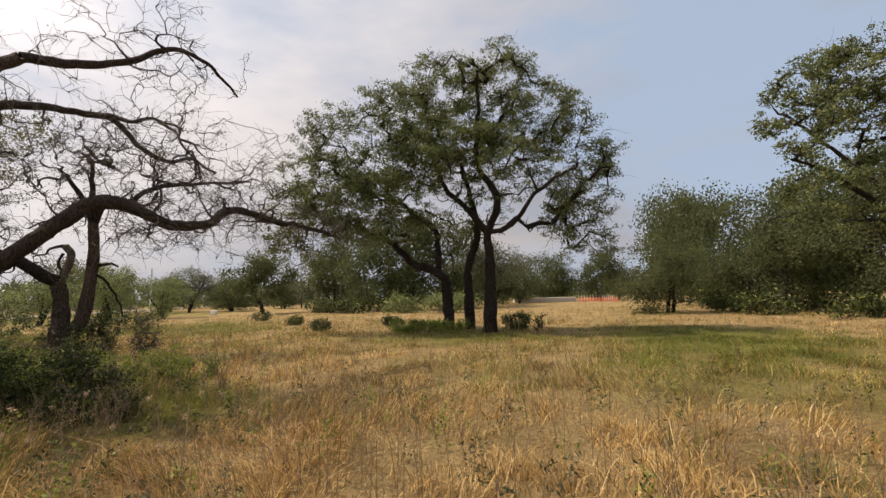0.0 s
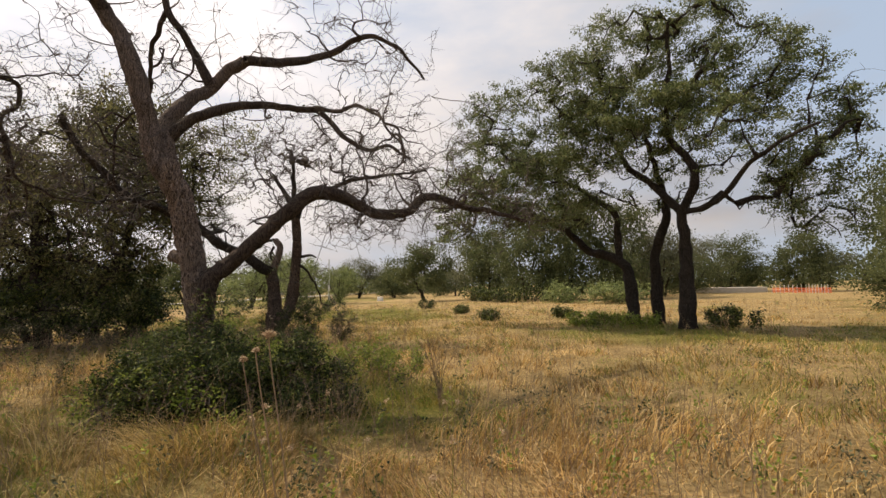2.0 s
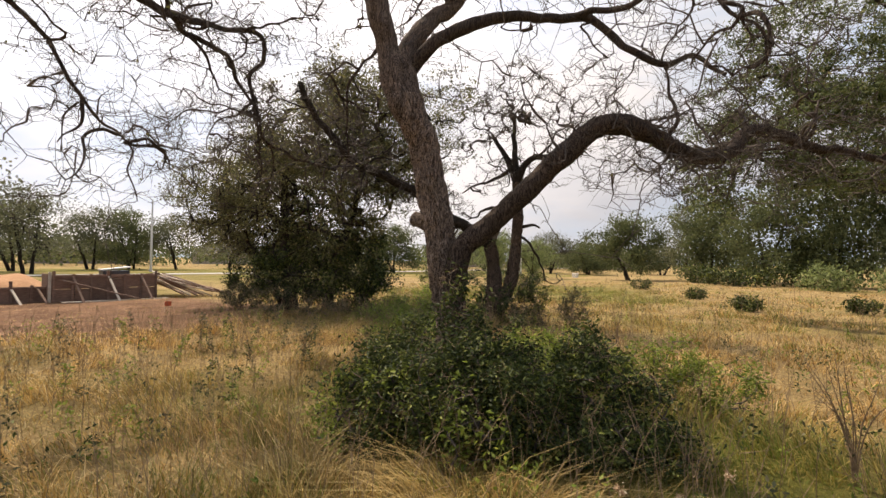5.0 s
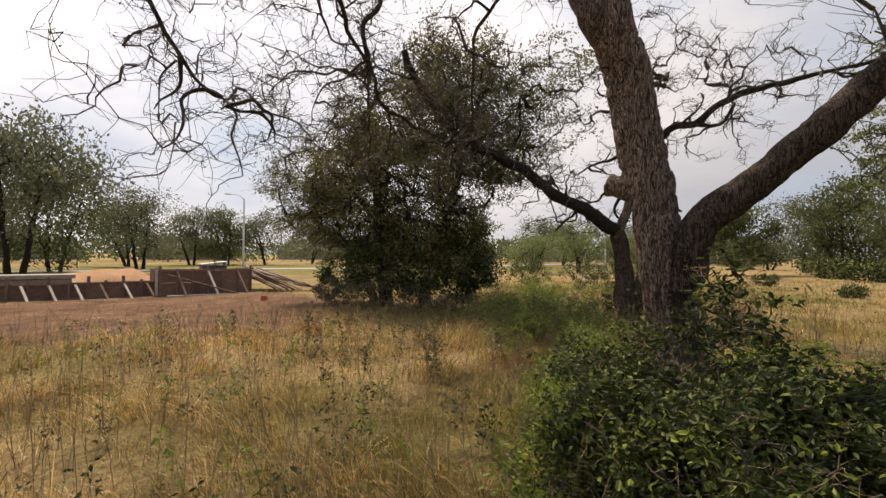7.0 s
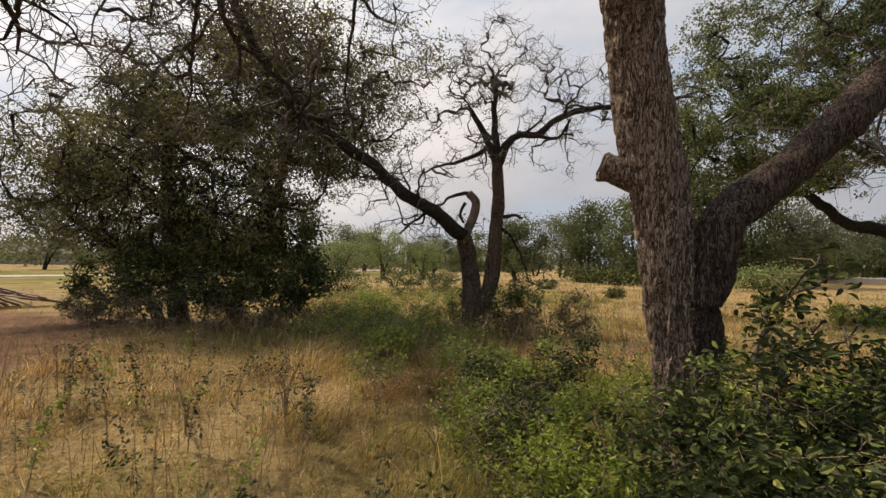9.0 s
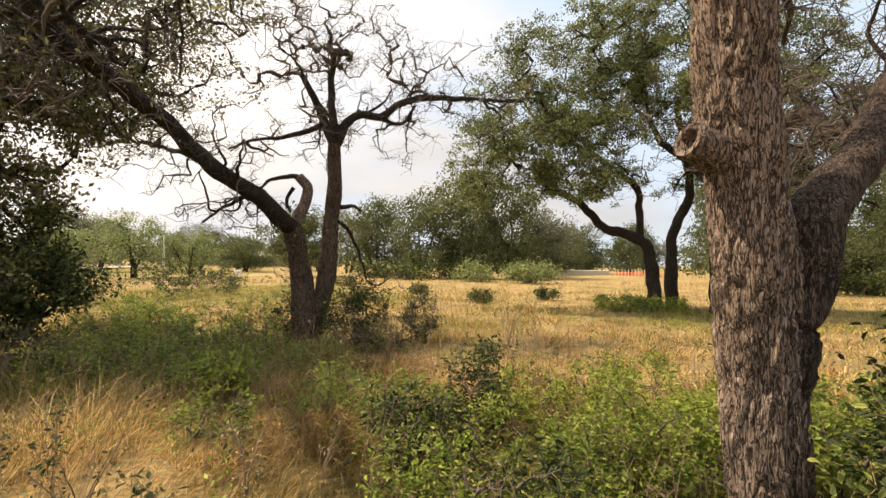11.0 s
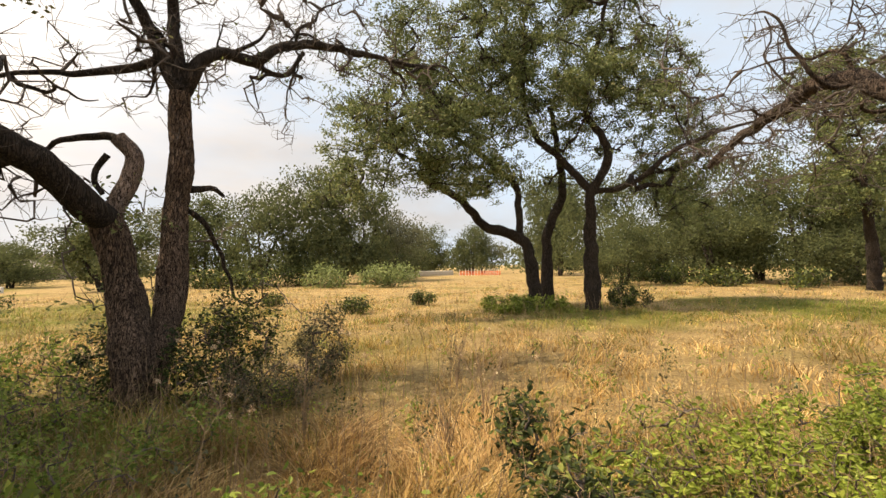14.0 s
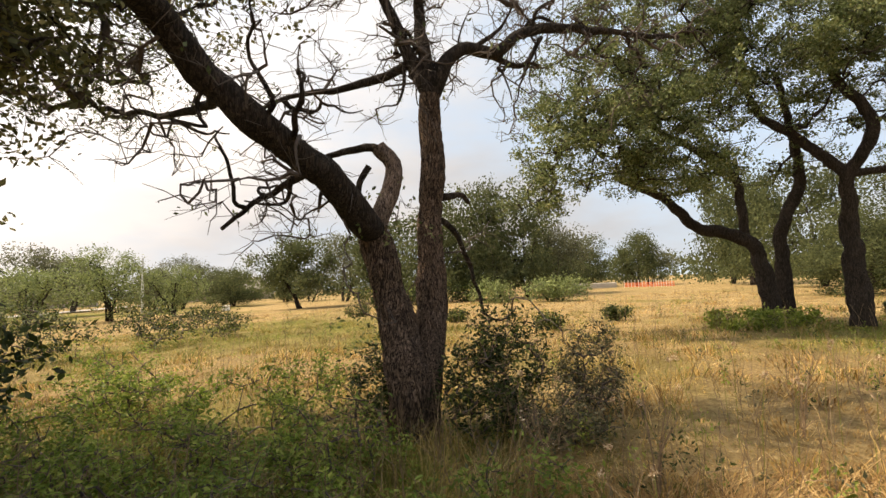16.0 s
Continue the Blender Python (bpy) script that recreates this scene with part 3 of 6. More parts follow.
# ---- the leaning bare oak beside the path ----
def bare_oak():
    tree = thing("oak_tree", "leaning, nearly leafless old oak with furrowed bark above bushes", "tree", (0, 0, 0))
    h = Heap()
    trunk, _ = limb_tube(h, [(-6.67, 6.04, -0.12), (-6.69, 6.02, 0.25), (-6.74, 5.99, 1.0), (-6.83, 5.95, 1.7), (-6.94, 5.9, 2.4), (-7.0, 5.8, 3.0), (-7.05, 5.66, 3.27), (-7.08, 5.62, 3.53)], 0.183, 0.16, 150, 0.013, 0.015, 3, 0.10, 0.021)
    child("trunk", h.mesh("trunk", BARK), tree, "grey-brown trunk with deeply furrowed bark")
    seeds, hung = [], []
    for name, pts, r0, r1, k in (
        ("left_stem", [(-7.07, 5.63, 3.35), (-7.22, 5.47, 3.81), (-7.32, 5.42, 4.41), (-7.47, 5.32, 5.04), (-7.67, 5.15, 5.58), (-7.85, 5.01, 5.95)], 0.15, 0.10, 28),
        ("right_stem", [(-7.07, 5.63, 3.35), (-7.23, 5.84, 4.30), (-7.15, 6.44, 5.01), (-6.80, 6.82, 5.61)], 0.14, 0.085, 28),
        ("upright_limb", [(-7.14, 6.43, 5.04), (-7.31, 6.23, 5.55), (-7.52, 5.96, 6.01), (-7.53, 5.85, 6.49)], 0.08, 0.05, 12),
        ("outer_limb", [(-6.80, 6.82, 5.61), (-6.29, 7.37, 5.80), (-5.91, 7.86, 6.04), (-5.25, 8.35, 6.61), (-4.91, 8.91, 6.56), (-4.53, 9.63, 6.14)], 0.085, 0.025, 12),
        ("middle_limb", [(-7.16, 5.72, 3.95), (-6.95, 5.85, 4.2), (-6.56, 6.46, 4.62), (-6.05, 7.35, 4.86), (-5.65, 7.6, 4.7), (-5.27, 7.6, 4.3), (-5.0, 7.85, 4.2), (-4.7, 8.2, 4.3), (-4.45, 8.6, 4.1)], 0.09, 0.022, 12),
        ("drooping_branch", [(-5.95, 7.42, 4.86), (-5.3, 7.25, 4.66), (-4.75, 7.1, 4.62), (-4.32, 6.97, 4.34), (-4.14, 6.92, 4.05), (-3.95, 6.86, 3.8), (-3.86, 6.95, 3.5)], 0.045, 0.01, 10),
        ("arching_limb", [(-6.73, 5.9, 1.4), (-6.53, 5.87, 1.81), (-6.13, 6.08, 2.15), (-5.71, 6.28, 2.63), (-5.30, 6.52, 3.03), (-4.95, 6.88, 3.11), (-4.65, 7.41, 2.91), (-4.35, 8.15, 3.04), (-4.08, 8.91, 3.38), (-3.49, 10.00, 3.25), (-2.65, 11.15, 3.13)], 0.135, 0.04, 24),
        ("hanging_limb", [(-7.72, 5.11, 5.7), (-8.3, 3.9, 6.3), (-8.8, 2.7, 5.7), (-9.1, 2.8, 4.75), (-9.34, 3.69, 4.58), (-9.7, 4.1, 4.78), (-9.95, 4.75, 4.98), (-10.04, 5.32, 5.1), (-10.12, 5.38, 4.78), (-10.36, 5.3, 4.5), (-10.42, 5.42, 4.1), (-10.21, 5.46, 3.62), (-10.32, 5.88, 3.45), (-10.3, 6.18, 3.31), (-10.75, 6.9, 3.45)], 0.085, 0.014, 14),
        ("hanging_branch", [(-9.6, 3.95, 4.7), (-9.96, 4.25, 4.77), (-10.2, 4.66, 4.76), (-10.3, 4.95, 4.72), (-10.5, 5.15, 4.48), (-10.42, 5.4, 4.15)], 0.05, 0.02, 10),
        ("hanging_branch", [(-10.4, 5.42, 4.1), (-10.75, 5.5, 4.1), (-11.2, 5.3, 4.05), (-11.5, 5.2, 3.8), (-11.55, 5.15, 3.5)], 0.024, 0.006, 8),
        ("hanging_branch", [(-10.4, 5.42, 4.15), (-10.9, 5.75, 4.0), (-11.4, 6.1, 3.6), (-11.7, 6.2, 3.2), (-11.8, 6.1, 2.85)], 0.03, 0.007, 8),
        ("hanging_branch", [(-10.2, 5.6, 3.52), (-10.35, 5.75, 3.2), (-10.4, 5.7, 2.95)], 0.018, 0.006, 8),
        ("hanging_limb", [(-8.6, 3.2, 6.15), (-9.6, 2.2, 5.7), (-10.6, 2.3, 5.1), (-10.96, 2.63, 4.76), (-10.91, 2.84, 4.55), (-10.92, 3.12, 4.12), (-10.89, 3.25, 3.8), (-10.92, 3.43, 3.57), (-10.7, 3.65, 3.38), (-10.3, 3.76, 3.07), (-10.05, 3.66, 2.76), (-10.25, 3.82, 2.42)], 0.055, 0.007, 10),
        ("hanging_branch", [(-10.5, 3.72, 3.2), (-10.75, 4.1, 3.26), (-10.92, 4.63, 3.3), (-11.2, 5.0, 3.2)], 0.02, 0.006, 8),
        ("hanging_branch", [(-10.9, 3.3, 3.72), (-10.95, 3.2, 3.45), (-10.98, 3.15, 3.1)], 0.014, 0.006, 8),
        ("dangling_branch", [(-7.5, 5.9, 6.2), (-8.2, 6.2, 5.85), (-8.94, 6.73, 5.15), (-9.5, 6.78, 4.95), (-9.85, 6.82, 4.75), (-9.88, 6.84, 4.36), (-10.03, 7.0, 3.95), (-10.3, 7.3, 3.55), (-10.6, 7.9, 3.2)], 0.04, 0.008, 10),
    ):
        if name == "arching_limb":
            # its foot lies within the trunk
            pts = [(-6.72, 6.02, 0.72), (-6.7, 6.0, 0.95)] + pts[1:]
        h = Heap()
        p, _ = limb_tube(h, pts, r0, r1, k, 0.05 if k > 20 else 0.07, 0.06, len(name), 0.16, 0.012 if k > 20 else 0.0)
        kind = "stem" if "stem" in name else "branch" if "branch" in name else "limb"
        child(kind, h.mesh(kind, BACKLIT_STEM if kind == "stem" else BACKLIT_LIMB), tree)
        if name in ("hanging_limb", "hanging_branch", "dangling_branch", "arching_limb"):
            hung += list(p[len(p) // 3::2])
        if name in ("right_stem", "left_stem"):
            seeds += list(p[len(p) // 2::6])
        else:
            seeds += list(p[len(p) // 4::3])
    seeds = np.array(seeds)
    # broken stub with a hollow end
    h = Heap()
    a, b = np.array((-6.93, 5.92, 2.12)), np.array((-7.29, 5.83, 2.22))
    b = a + (b - a) * 0.78
    d = (b - a) / np.linalg.norm(b - a)
    L = np.linalg.norm(b - a)
    prof = [(0, 0.13), (0.4, 0.105), (0.8, 0.085), (0.95, 0.09), (1.0, 0.08)]
    v, f = tube([a + (b - a) * s for s, _ in prof[:5]], [r for _, r in prof[:5]], 24)
    h.add(v + (vnoise(v * 22)[:, None] - 0.5) * 0.03, f)
    ring = v[-24:]
    mid = ring.mean(0)
    rings = [ring, mid + (ring - mid) * 0.7, mid + (ring - mid) * 0.6 - d * 0.12 * 1.0, mid + (ring - mid) * 0.1 - d * 0.14]
    vv = np.vstack(rings)
    i = np.arange(3)[:, None] * 24 + np.arange(24)[None]
    j = np.arange(3)[:, None] * 24 + (np.arange(24)[None] + 1) % 24
    h.add(vv, np.stack([i, j, j + 24, i + 24], -1).reshape(-1, 4))
    child("broken_stub", h.mesh("broken_stub", BARK), tree, "sawn branch stub with a hollow rotten end")
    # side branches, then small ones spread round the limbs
    seeds = np.vstack([seeds, crooked_branches(tree, seeds, 62, BACKLIT_LIMB, 1.3, 0.026, 3.6)])
    base = seeds[rng.integers(0, len(seeds), 900)]
    away = rng.normal(0, 1, (900, 3)) * (0.7, 0.7, 0.55) + (0, 0, 0.15)
    tg = base + away
    beside = np.min(np.linalg.norm(tg[:, None, :2] - WALK[None], axis=2), axis=1)
    tg = tg[(beside > 1.5) | (tg[:, 2] > 3.3)]
    # drooping sprays under the arching and hanging limbs
    hung = np.array(hung)
    low = hung[rng.integers(0, len(hung), 240)] + rng.normal(0, 1, (240, 3)) * (0.32, 0.32, 0.24) - (0, 0, 0.16)
    beside = np.min(np.linalg.norm(low[:, None, :2] - WALK[None], axis=2), axis=1)
    low = low[((beside > 1.4) | (low[:, 2] > 3.3)) & (low[:, 2] > 2.3)]
    tg = np.vstack([tg, low])
    chains = grow(np.vstack([seeds, hung]), tg, 0.09, 0.4)
    child("branch_spray", branch_heap(chains, 0.0065, 0.035, 6, 0.5).mesh("branch_spray", TWIG), tree, "crooked bare branches")
    tips = np.array([c[0][int(len(c[0]) * s)] for c in chains for s in (0.4, 0.7, 0.99)])
    h = twig_heap(tips, 2, 0.36, 0.0042, 0.05)
    twig_heap(seeds[::2], 1, 0.5, 0.005, 0.0, h)
    child("twig_spray", h.mesh("twig_spray", TWIG), tree, "fine grey twigs")
    v, f = leaves(tips[rng.integers(0, len(tips), 260)], 0.05, 0.06, 4)
    child("foliage", np_mesh("foliage", v, f, GREY_LEAF), tree, "a few withered leaves")


bare_oak()


# ---- the forked oak ----
def forked_oak():
    tree = thing("oak_tree", "two-stemmed dying oak with twisted limbs and sparse leaves", "tree", (0, 0, 0))
    seeds = []
    for name, pts, r0, r1, k in (
        ("left_stem", [(-10.62, 12.55, -0.1), (-10.55, 12.34, 0.40), (-10.68, 12.55, 1.19), (-10.81, 12.65, 1.85), (-10.92, 12.65, 2.25)], 0.25, 0.17, 56),
        ("right_stem", [(-10.42, 12.62, -0.1), (-10.43, 12.40, 0.37), (-10.29, 12.79, 1.15), (-10.23, 12.99, 2.27), (-10.18, 12.98, 3.37), (-10.19, 12.90, 3.93)], 0.20, 0.13, 48),
        ("leaning_limb", [(-10.89, 12.62, 2.21), (-11.2, 12.1, 2.54), (-11.45, 11.78, 2.8), (-11.74, 11.45, 3.06), (-12.1, 11.2, 3.38), (-12.35, 10.75, 3.66), (-12.55, 10.2, 3.9), (-12.6, 9.6, 4.05), (-12.72, 9.05, 4.3), (-12.85, 8.6, 4.7), (-12.9, 8.1, 5.2), (-12.85, 7.7, 5.8)], 0.16, 0.07, 24),
        ("low_limb", [(-12.58, 9.75, 4.02), (-12.2, 9.0, 3.95), (-11.6, 7.94, 3.72), (-11.0, 7.1, 3.5)], 0.06, 0.014, 10),
        ("low_limb", [(-11.4, 11.86, 2.76), (-11.82, 12.20, 2.62), (-12.09, 12.23, 2.50), (-12.39, 12.24, 2.25)], 0.05, 0.02, 10),
        ("low_limb", [(-12.05, 11.28, 3.34), (-12.56, 12.31, 3.55), (-13.34, 12.92, 3.68), (-14.18, 13.52, 3.98)], 0.06, 0.025, 10),
        ("broken_stem", [(-10.87, 12.72, 2.22), (-10.72, 12.78, 2.67), (-10.72, 12.76, 3.01), (-10.82, 12.75, 3.22)], 0.12, 0.085, 18),
        ("thin_limb", [(-10.82, 12.76, 3.20), (-10.97, 12.82, 3.26), (-11.44, 12.95, 3.17), (-11.64, 13.03, 3.05), (-12.01, 13.04, 2.97)], 0.05, 0.018, 10),
        ("hooked_limb", [(-10.94, 12.83, 3.02), (-11.11, 12.86, 2.75), (-10.99, 12.86, 2.54)], 0.045, 0.03, 10),
        ("upper_limb", [(-10.19, 12.90, 3.93), (-10.41, 12.90, 4.42), (-10.62, 12.80, 4.79), (-10.79, 12.67, 5.19)], 0.11, 0.05, 14),
        ("side_limb", [(-10.38, 12.94, 4.33), (-10.93, 13.05, 4.16), (-11.41, 13.12, 4.01), (-11.73, 13.14, 4.03), (-12.37, 13.21, 3.84)], 0.06, 0.022, 10),
        ("top_limb", [(-10.19, 12.90, 3.93), (-10.23, 12.94, 4.60), (-10.25, 12.86, 5.15), (-10.20, 12.76, 5.69)], 0.10, 0.05, 14),
        ("long_limb", [(-10.18, 12.93, 3.86), (-9.85, 12.93, 4.41), (-9.28, 13.14, 4.59), (-8.76, 13.33, 4.97), (-8.00, 13.62, 5.18), (-7.16, 13.87, 5.29), (-6.12, 14.09, 5.34)], 0.10, 0.028, 14),
        ("short_limb", [(-9.36, 13.17, 4.55), (-8.86, 13.33, 4.54), (-8.60, 13.33, 4.90)], 0.045, 0.03, 10),
        ("drooping_limb", [(-10.17, 13.0, 2.45), (-9.98, 13.12, 2.3), (-9.78, 13.25, 1.95), (-9.62, 13.33, 1.55), (-9.5, 13.4, 1.15), (-9.3, 13.48, 1.08), (-9.1, 13.55, 1.25)], 0.04, 0.012, 10),
        ("dead_snag", [(-10.17, 13.03, 2.68), (-9.85, 13.18, 2.74), (-9.70, 13.35, 2.65)], 0.06, 0.025, 10),
    ):
        h = Heap()
        big = k > 40
        p, _ = limb_tube(h, pts, r0, r1, k, 0.03 if big else 0.07, 0.02 if big else 0.06, len(name) + k, 0.16, 0.016 if big else 0.0)
        kind = name if name in ("broken_stem", "dead_snag") else "stem" if "stem" in name else "limb"
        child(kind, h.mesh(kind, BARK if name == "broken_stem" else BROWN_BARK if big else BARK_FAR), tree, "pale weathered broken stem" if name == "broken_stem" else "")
        if not big and name not in ("dead_snag", "hooked_limb", "broken_stem"):
            seeds += list(p[len(p) // 5::3])
    seeds = np.array(seeds)
    seeds = np.vstack([seeds, crooked_branches(tree, seeds, 60, BARK_FAR, 1.2, 0.03, 3.6)])
    top = np.array([(-10.2, 13.2, 6.6, 1.6, 1.4, 1.3), (-11.4, 13.0, 6.0, 1.5, 1.2, 1.2), (-9.0, 13.6, 5.9, 1.5, 1.0, 0.8), (-14.6, 12.9, 4.6, 1.8, 1.4, 1.0)])
    base = seeds[rng.integers(0, len(seeds), 420)]
    tg = np.vstack([base + rng.normal(0, 1, (420, 3)) * (0.5, 0.5, 0.45), lobe_points(top, 260)])
    chains = grow(seeds, tg, 0.09, 0.45)
    child("branch_spray", branch_heap(chains, 0.011, 0.075, 6, 0.52).mesh("branch_spray", TWIG), tree, "crooked bare branches")
    tips = np.array([c[0][int(len(c[0]) * s)] for c in chains for s in (0.45, 0.75, 0.99)])
    child("twig_spray", twig_heap(tips, 2, 0.32, 0.0048).mesh("twig_spray", TWIG), tree, "fine grey twigs")
    leafy = tips[(tips[:, 0] < -12.0) & (tips[:, 1] > 11.4) & (tips[:, 2] > 3.6)]
    v, f = leaves(leafy, 0.05, 0.11, 15)
    spray = np.vstack([rng.normal(0, 1, (60, 3)) * (0.22, 0.2, 0.14) + (-10.75, 12.7, 2.25), rng.normal(0, 1, (70, 3)) * (0.12, 0.12, 0.5) + (-10.95, 12.6, 0.95)])
    v3, f3 = broad_leaves(spray, 0.06, 0.05, 4)
    v2, f2 = leaves(tips[rng.integers(0, len(tips), 160)], 0.06, 0.08, 6)
    child("foliage", np_mesh("foliage", np.vstack([v, v2, v3]), np.vstack([f, f2 + len(v), f3 + len(v) + len(v2)]), OAK_LEAF), tree, "sparse green leaves")


forked_oak()


# ---- leafy oaks ----
def leafy_oak(label, stems, lobes, n_targets, leaf_n, leaf_size, spread, material, twig_material=BARK_FAR, tip=0.016, clear=0.0, flat=0.6, wiggle=0.06, clump=0.34, hollow=None, twiggy=1):
    tree = thing("oak_tree", label, "tree", (0, 0, 0))
    seeds = []
    for pts, r0, r1, name in stems:
        h = Heap()
        p, _ = limb_tube(h, pts, r0, r1, (16 if r0 > 0.12 else 10) if leaf_size < 0.15 else 8, 0.12 if leaf_size < 0.15 else 0.3, wiggle, int(r0 * 1000), 0.16, 0.02 if r0 > 0.2 else 0.0)
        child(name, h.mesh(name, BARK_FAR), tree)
        seeds += list(p[len(p) // 2::2] if name == "trunk" else p[len(p) // 5::2])
    tg = lobe_points(lobes, n_targets)
    chains = grow(np.array(seeds), tg, 0.3, 0.28, -0.03)
    child("branch_spray", branch_heap(chains, tip, 0.13, 6 if leaf_size < 0.15 else 4, 0.5).mesh("branch_spray", twig_material), tree)
    ends = np.array([c[0][int((len(c[0]) - 1) * s)] for c in chains for s in (0.55, 0.8, 1.0)])
    ends = ends[ends[:, 2] > clear]
    if hollow:
        # few leaves within the crown, round the main limbs
        inner = (np.hypot(ends[:, 0] - hollow[0], ends[:, 1] - hollow[1]) < hollow[2]) & (ends[:, 2] < hollow[3])
        ends = ends[~inner | (rng.uniform(0, 1, len(ends)) < 0.3)]
    if leaf_size < 0.15:
        child("twig_spray", twig_heap(ends[::2], 2 * twiggy, 0.6, 0.006).mesh("twig_spray", TWIG), tree)
    ends = ends[rng.uniform(0, 1, len(ends)) < 0.72]
    sub = np.repeat(ends, 2, axis=0) + rng.normal(0, 1, (len(ends) * 2, 3)) * (spread * 0.8, spread * 0.8, spread * 0.5)
    sub = sub[rng.uniform(0, 1, len(sub)) < 0.85]
    per = max(1, leaf_n // len(sub))
    v, f = leaves(sub, leaf_size, spread * clump, per, flat, 0.35, 0.26 if leaf_size < 0.15 else 0.34)
    child("crown", np_mesh("crown", v, f, material), tree)
    return tree


leafy_oak(
    "spreading three-trunked live oak with a full green crown",
    [([(0.25, 20.2, -0.1), (0.13, 20.37, 1.78), (-0.16, 20.51, 2.55), (-1.37, 20.98, 3.11), (-2.24, 21.16, 3.98), (-3.74, 21.46, 4.82)], 0.27, 0.09, "trunk"), ([(-0.16, 20.51, 2.55), (-0.24, 20.55, 3.76), (-0.43, 20.63, 4.64), (-2.27, 21.04, 6.15), (-3.79, 21.27, 6.51)], 0.15, 0.05, "limb"), ([(1.2, 20.8, -0.1), (1.20, 20.73, 2.69), (1.55, 20.35, 4.02), (1.50, 20.24, 5.35), (0.91, 20.08, 7.49)], 0.25, 0.08, "trunk"), ([(1.95, 19.15, -0.1), (2.01, 19.31, 2.62), (1.96, 19.13, 4.30)], 0.31, 0.17, "trunk"),
     ([(1.97, 19.14, 4.20), (1.09, 19.64, 5.42), (0.13, 20.05, 6.53), (-0.51, 19.75, 8.30)], 0.17, 0.05, "limb"), ([(1.97, 19.14, 4.20), (2.87, 18.09, 4.39), (3.63, 16.79, 5.37), (4.18, 15.74, 5.72), (4.63, 14.95, 5.81)], 0.12, 0.04, "limb"), ([(1.97, 19.14, 4.20), (2.37, 18.65, 5.50), (1.62, 18.93, 7.20), (1.66, 18.29, 9.05), (1.60, 17.57, 10.70)], 0.17, 0.05, "limb")],
    [(-5.2, 19.4, 6.4, 2.2, 2.6, 1.5), (-4.6, 19.2, 8.6, 1.5, 1.6, 1.4), (-2.2, 20.2, 9.4, 2.3, 2.6, 1.7), (0.3, 20.0, 10.9, 2.3, 2.4, 1.6), (2.9, 19.6, 11.6, 1.3, 1.8, 1.4),
     (4.6, 19.4, 9.6, 2.1, 2.4, 1.7), (6.0, 19.0, 7.3, 1.9, 2.4, 1.7), (6.0, 19.0, 5.2, 1.7, 2.2, 1.2), (1.0, 19.6, 8.4, 2.8, 2.6, 1.5), (-2.0, 19.8, 6.2, 2.6, 2.6, 1.4), (-5.8, 19.2, 4.7, 1.9, 2.2, 1.0),
     (1.5, 17.4, 7.2, 2.8, 1.4, 1.3), (-3.4, 19.0, 4.4, 1.6, 2.0, 0.8), (4.8, 18.8, 3.9, 1.2, 1.8, 0.7), (0.2, 20.6, 6.2, 2.4, 2.2, 1.1), (3.0, 19.6, 6.6, 2.2, 2.0, 1.2), (-2.6, 20.8, 7.6, 2.2, 2.2, 1.2), (-0.4, 21.2, 4.8, 2.2, 1.6, 0.9), (-6.4, 19.0, 3.8, 1.2, 1.6, 0.7), (-4.2, 18.4, 5.4, 1.6, 1.2, 1.0), (6.6, 18.8, 3.7, 1.0, 1.5, 0.7), (2.6, 20.8, 5.2, 1.8, 1.4, 0.8)],
    1150, 205000, 0.084, 0.32, OAK_LEAF, tip=0.018, clear=3.2, clump=0.36, hollow=(1.2, 19.8, 3.4, 6.6))

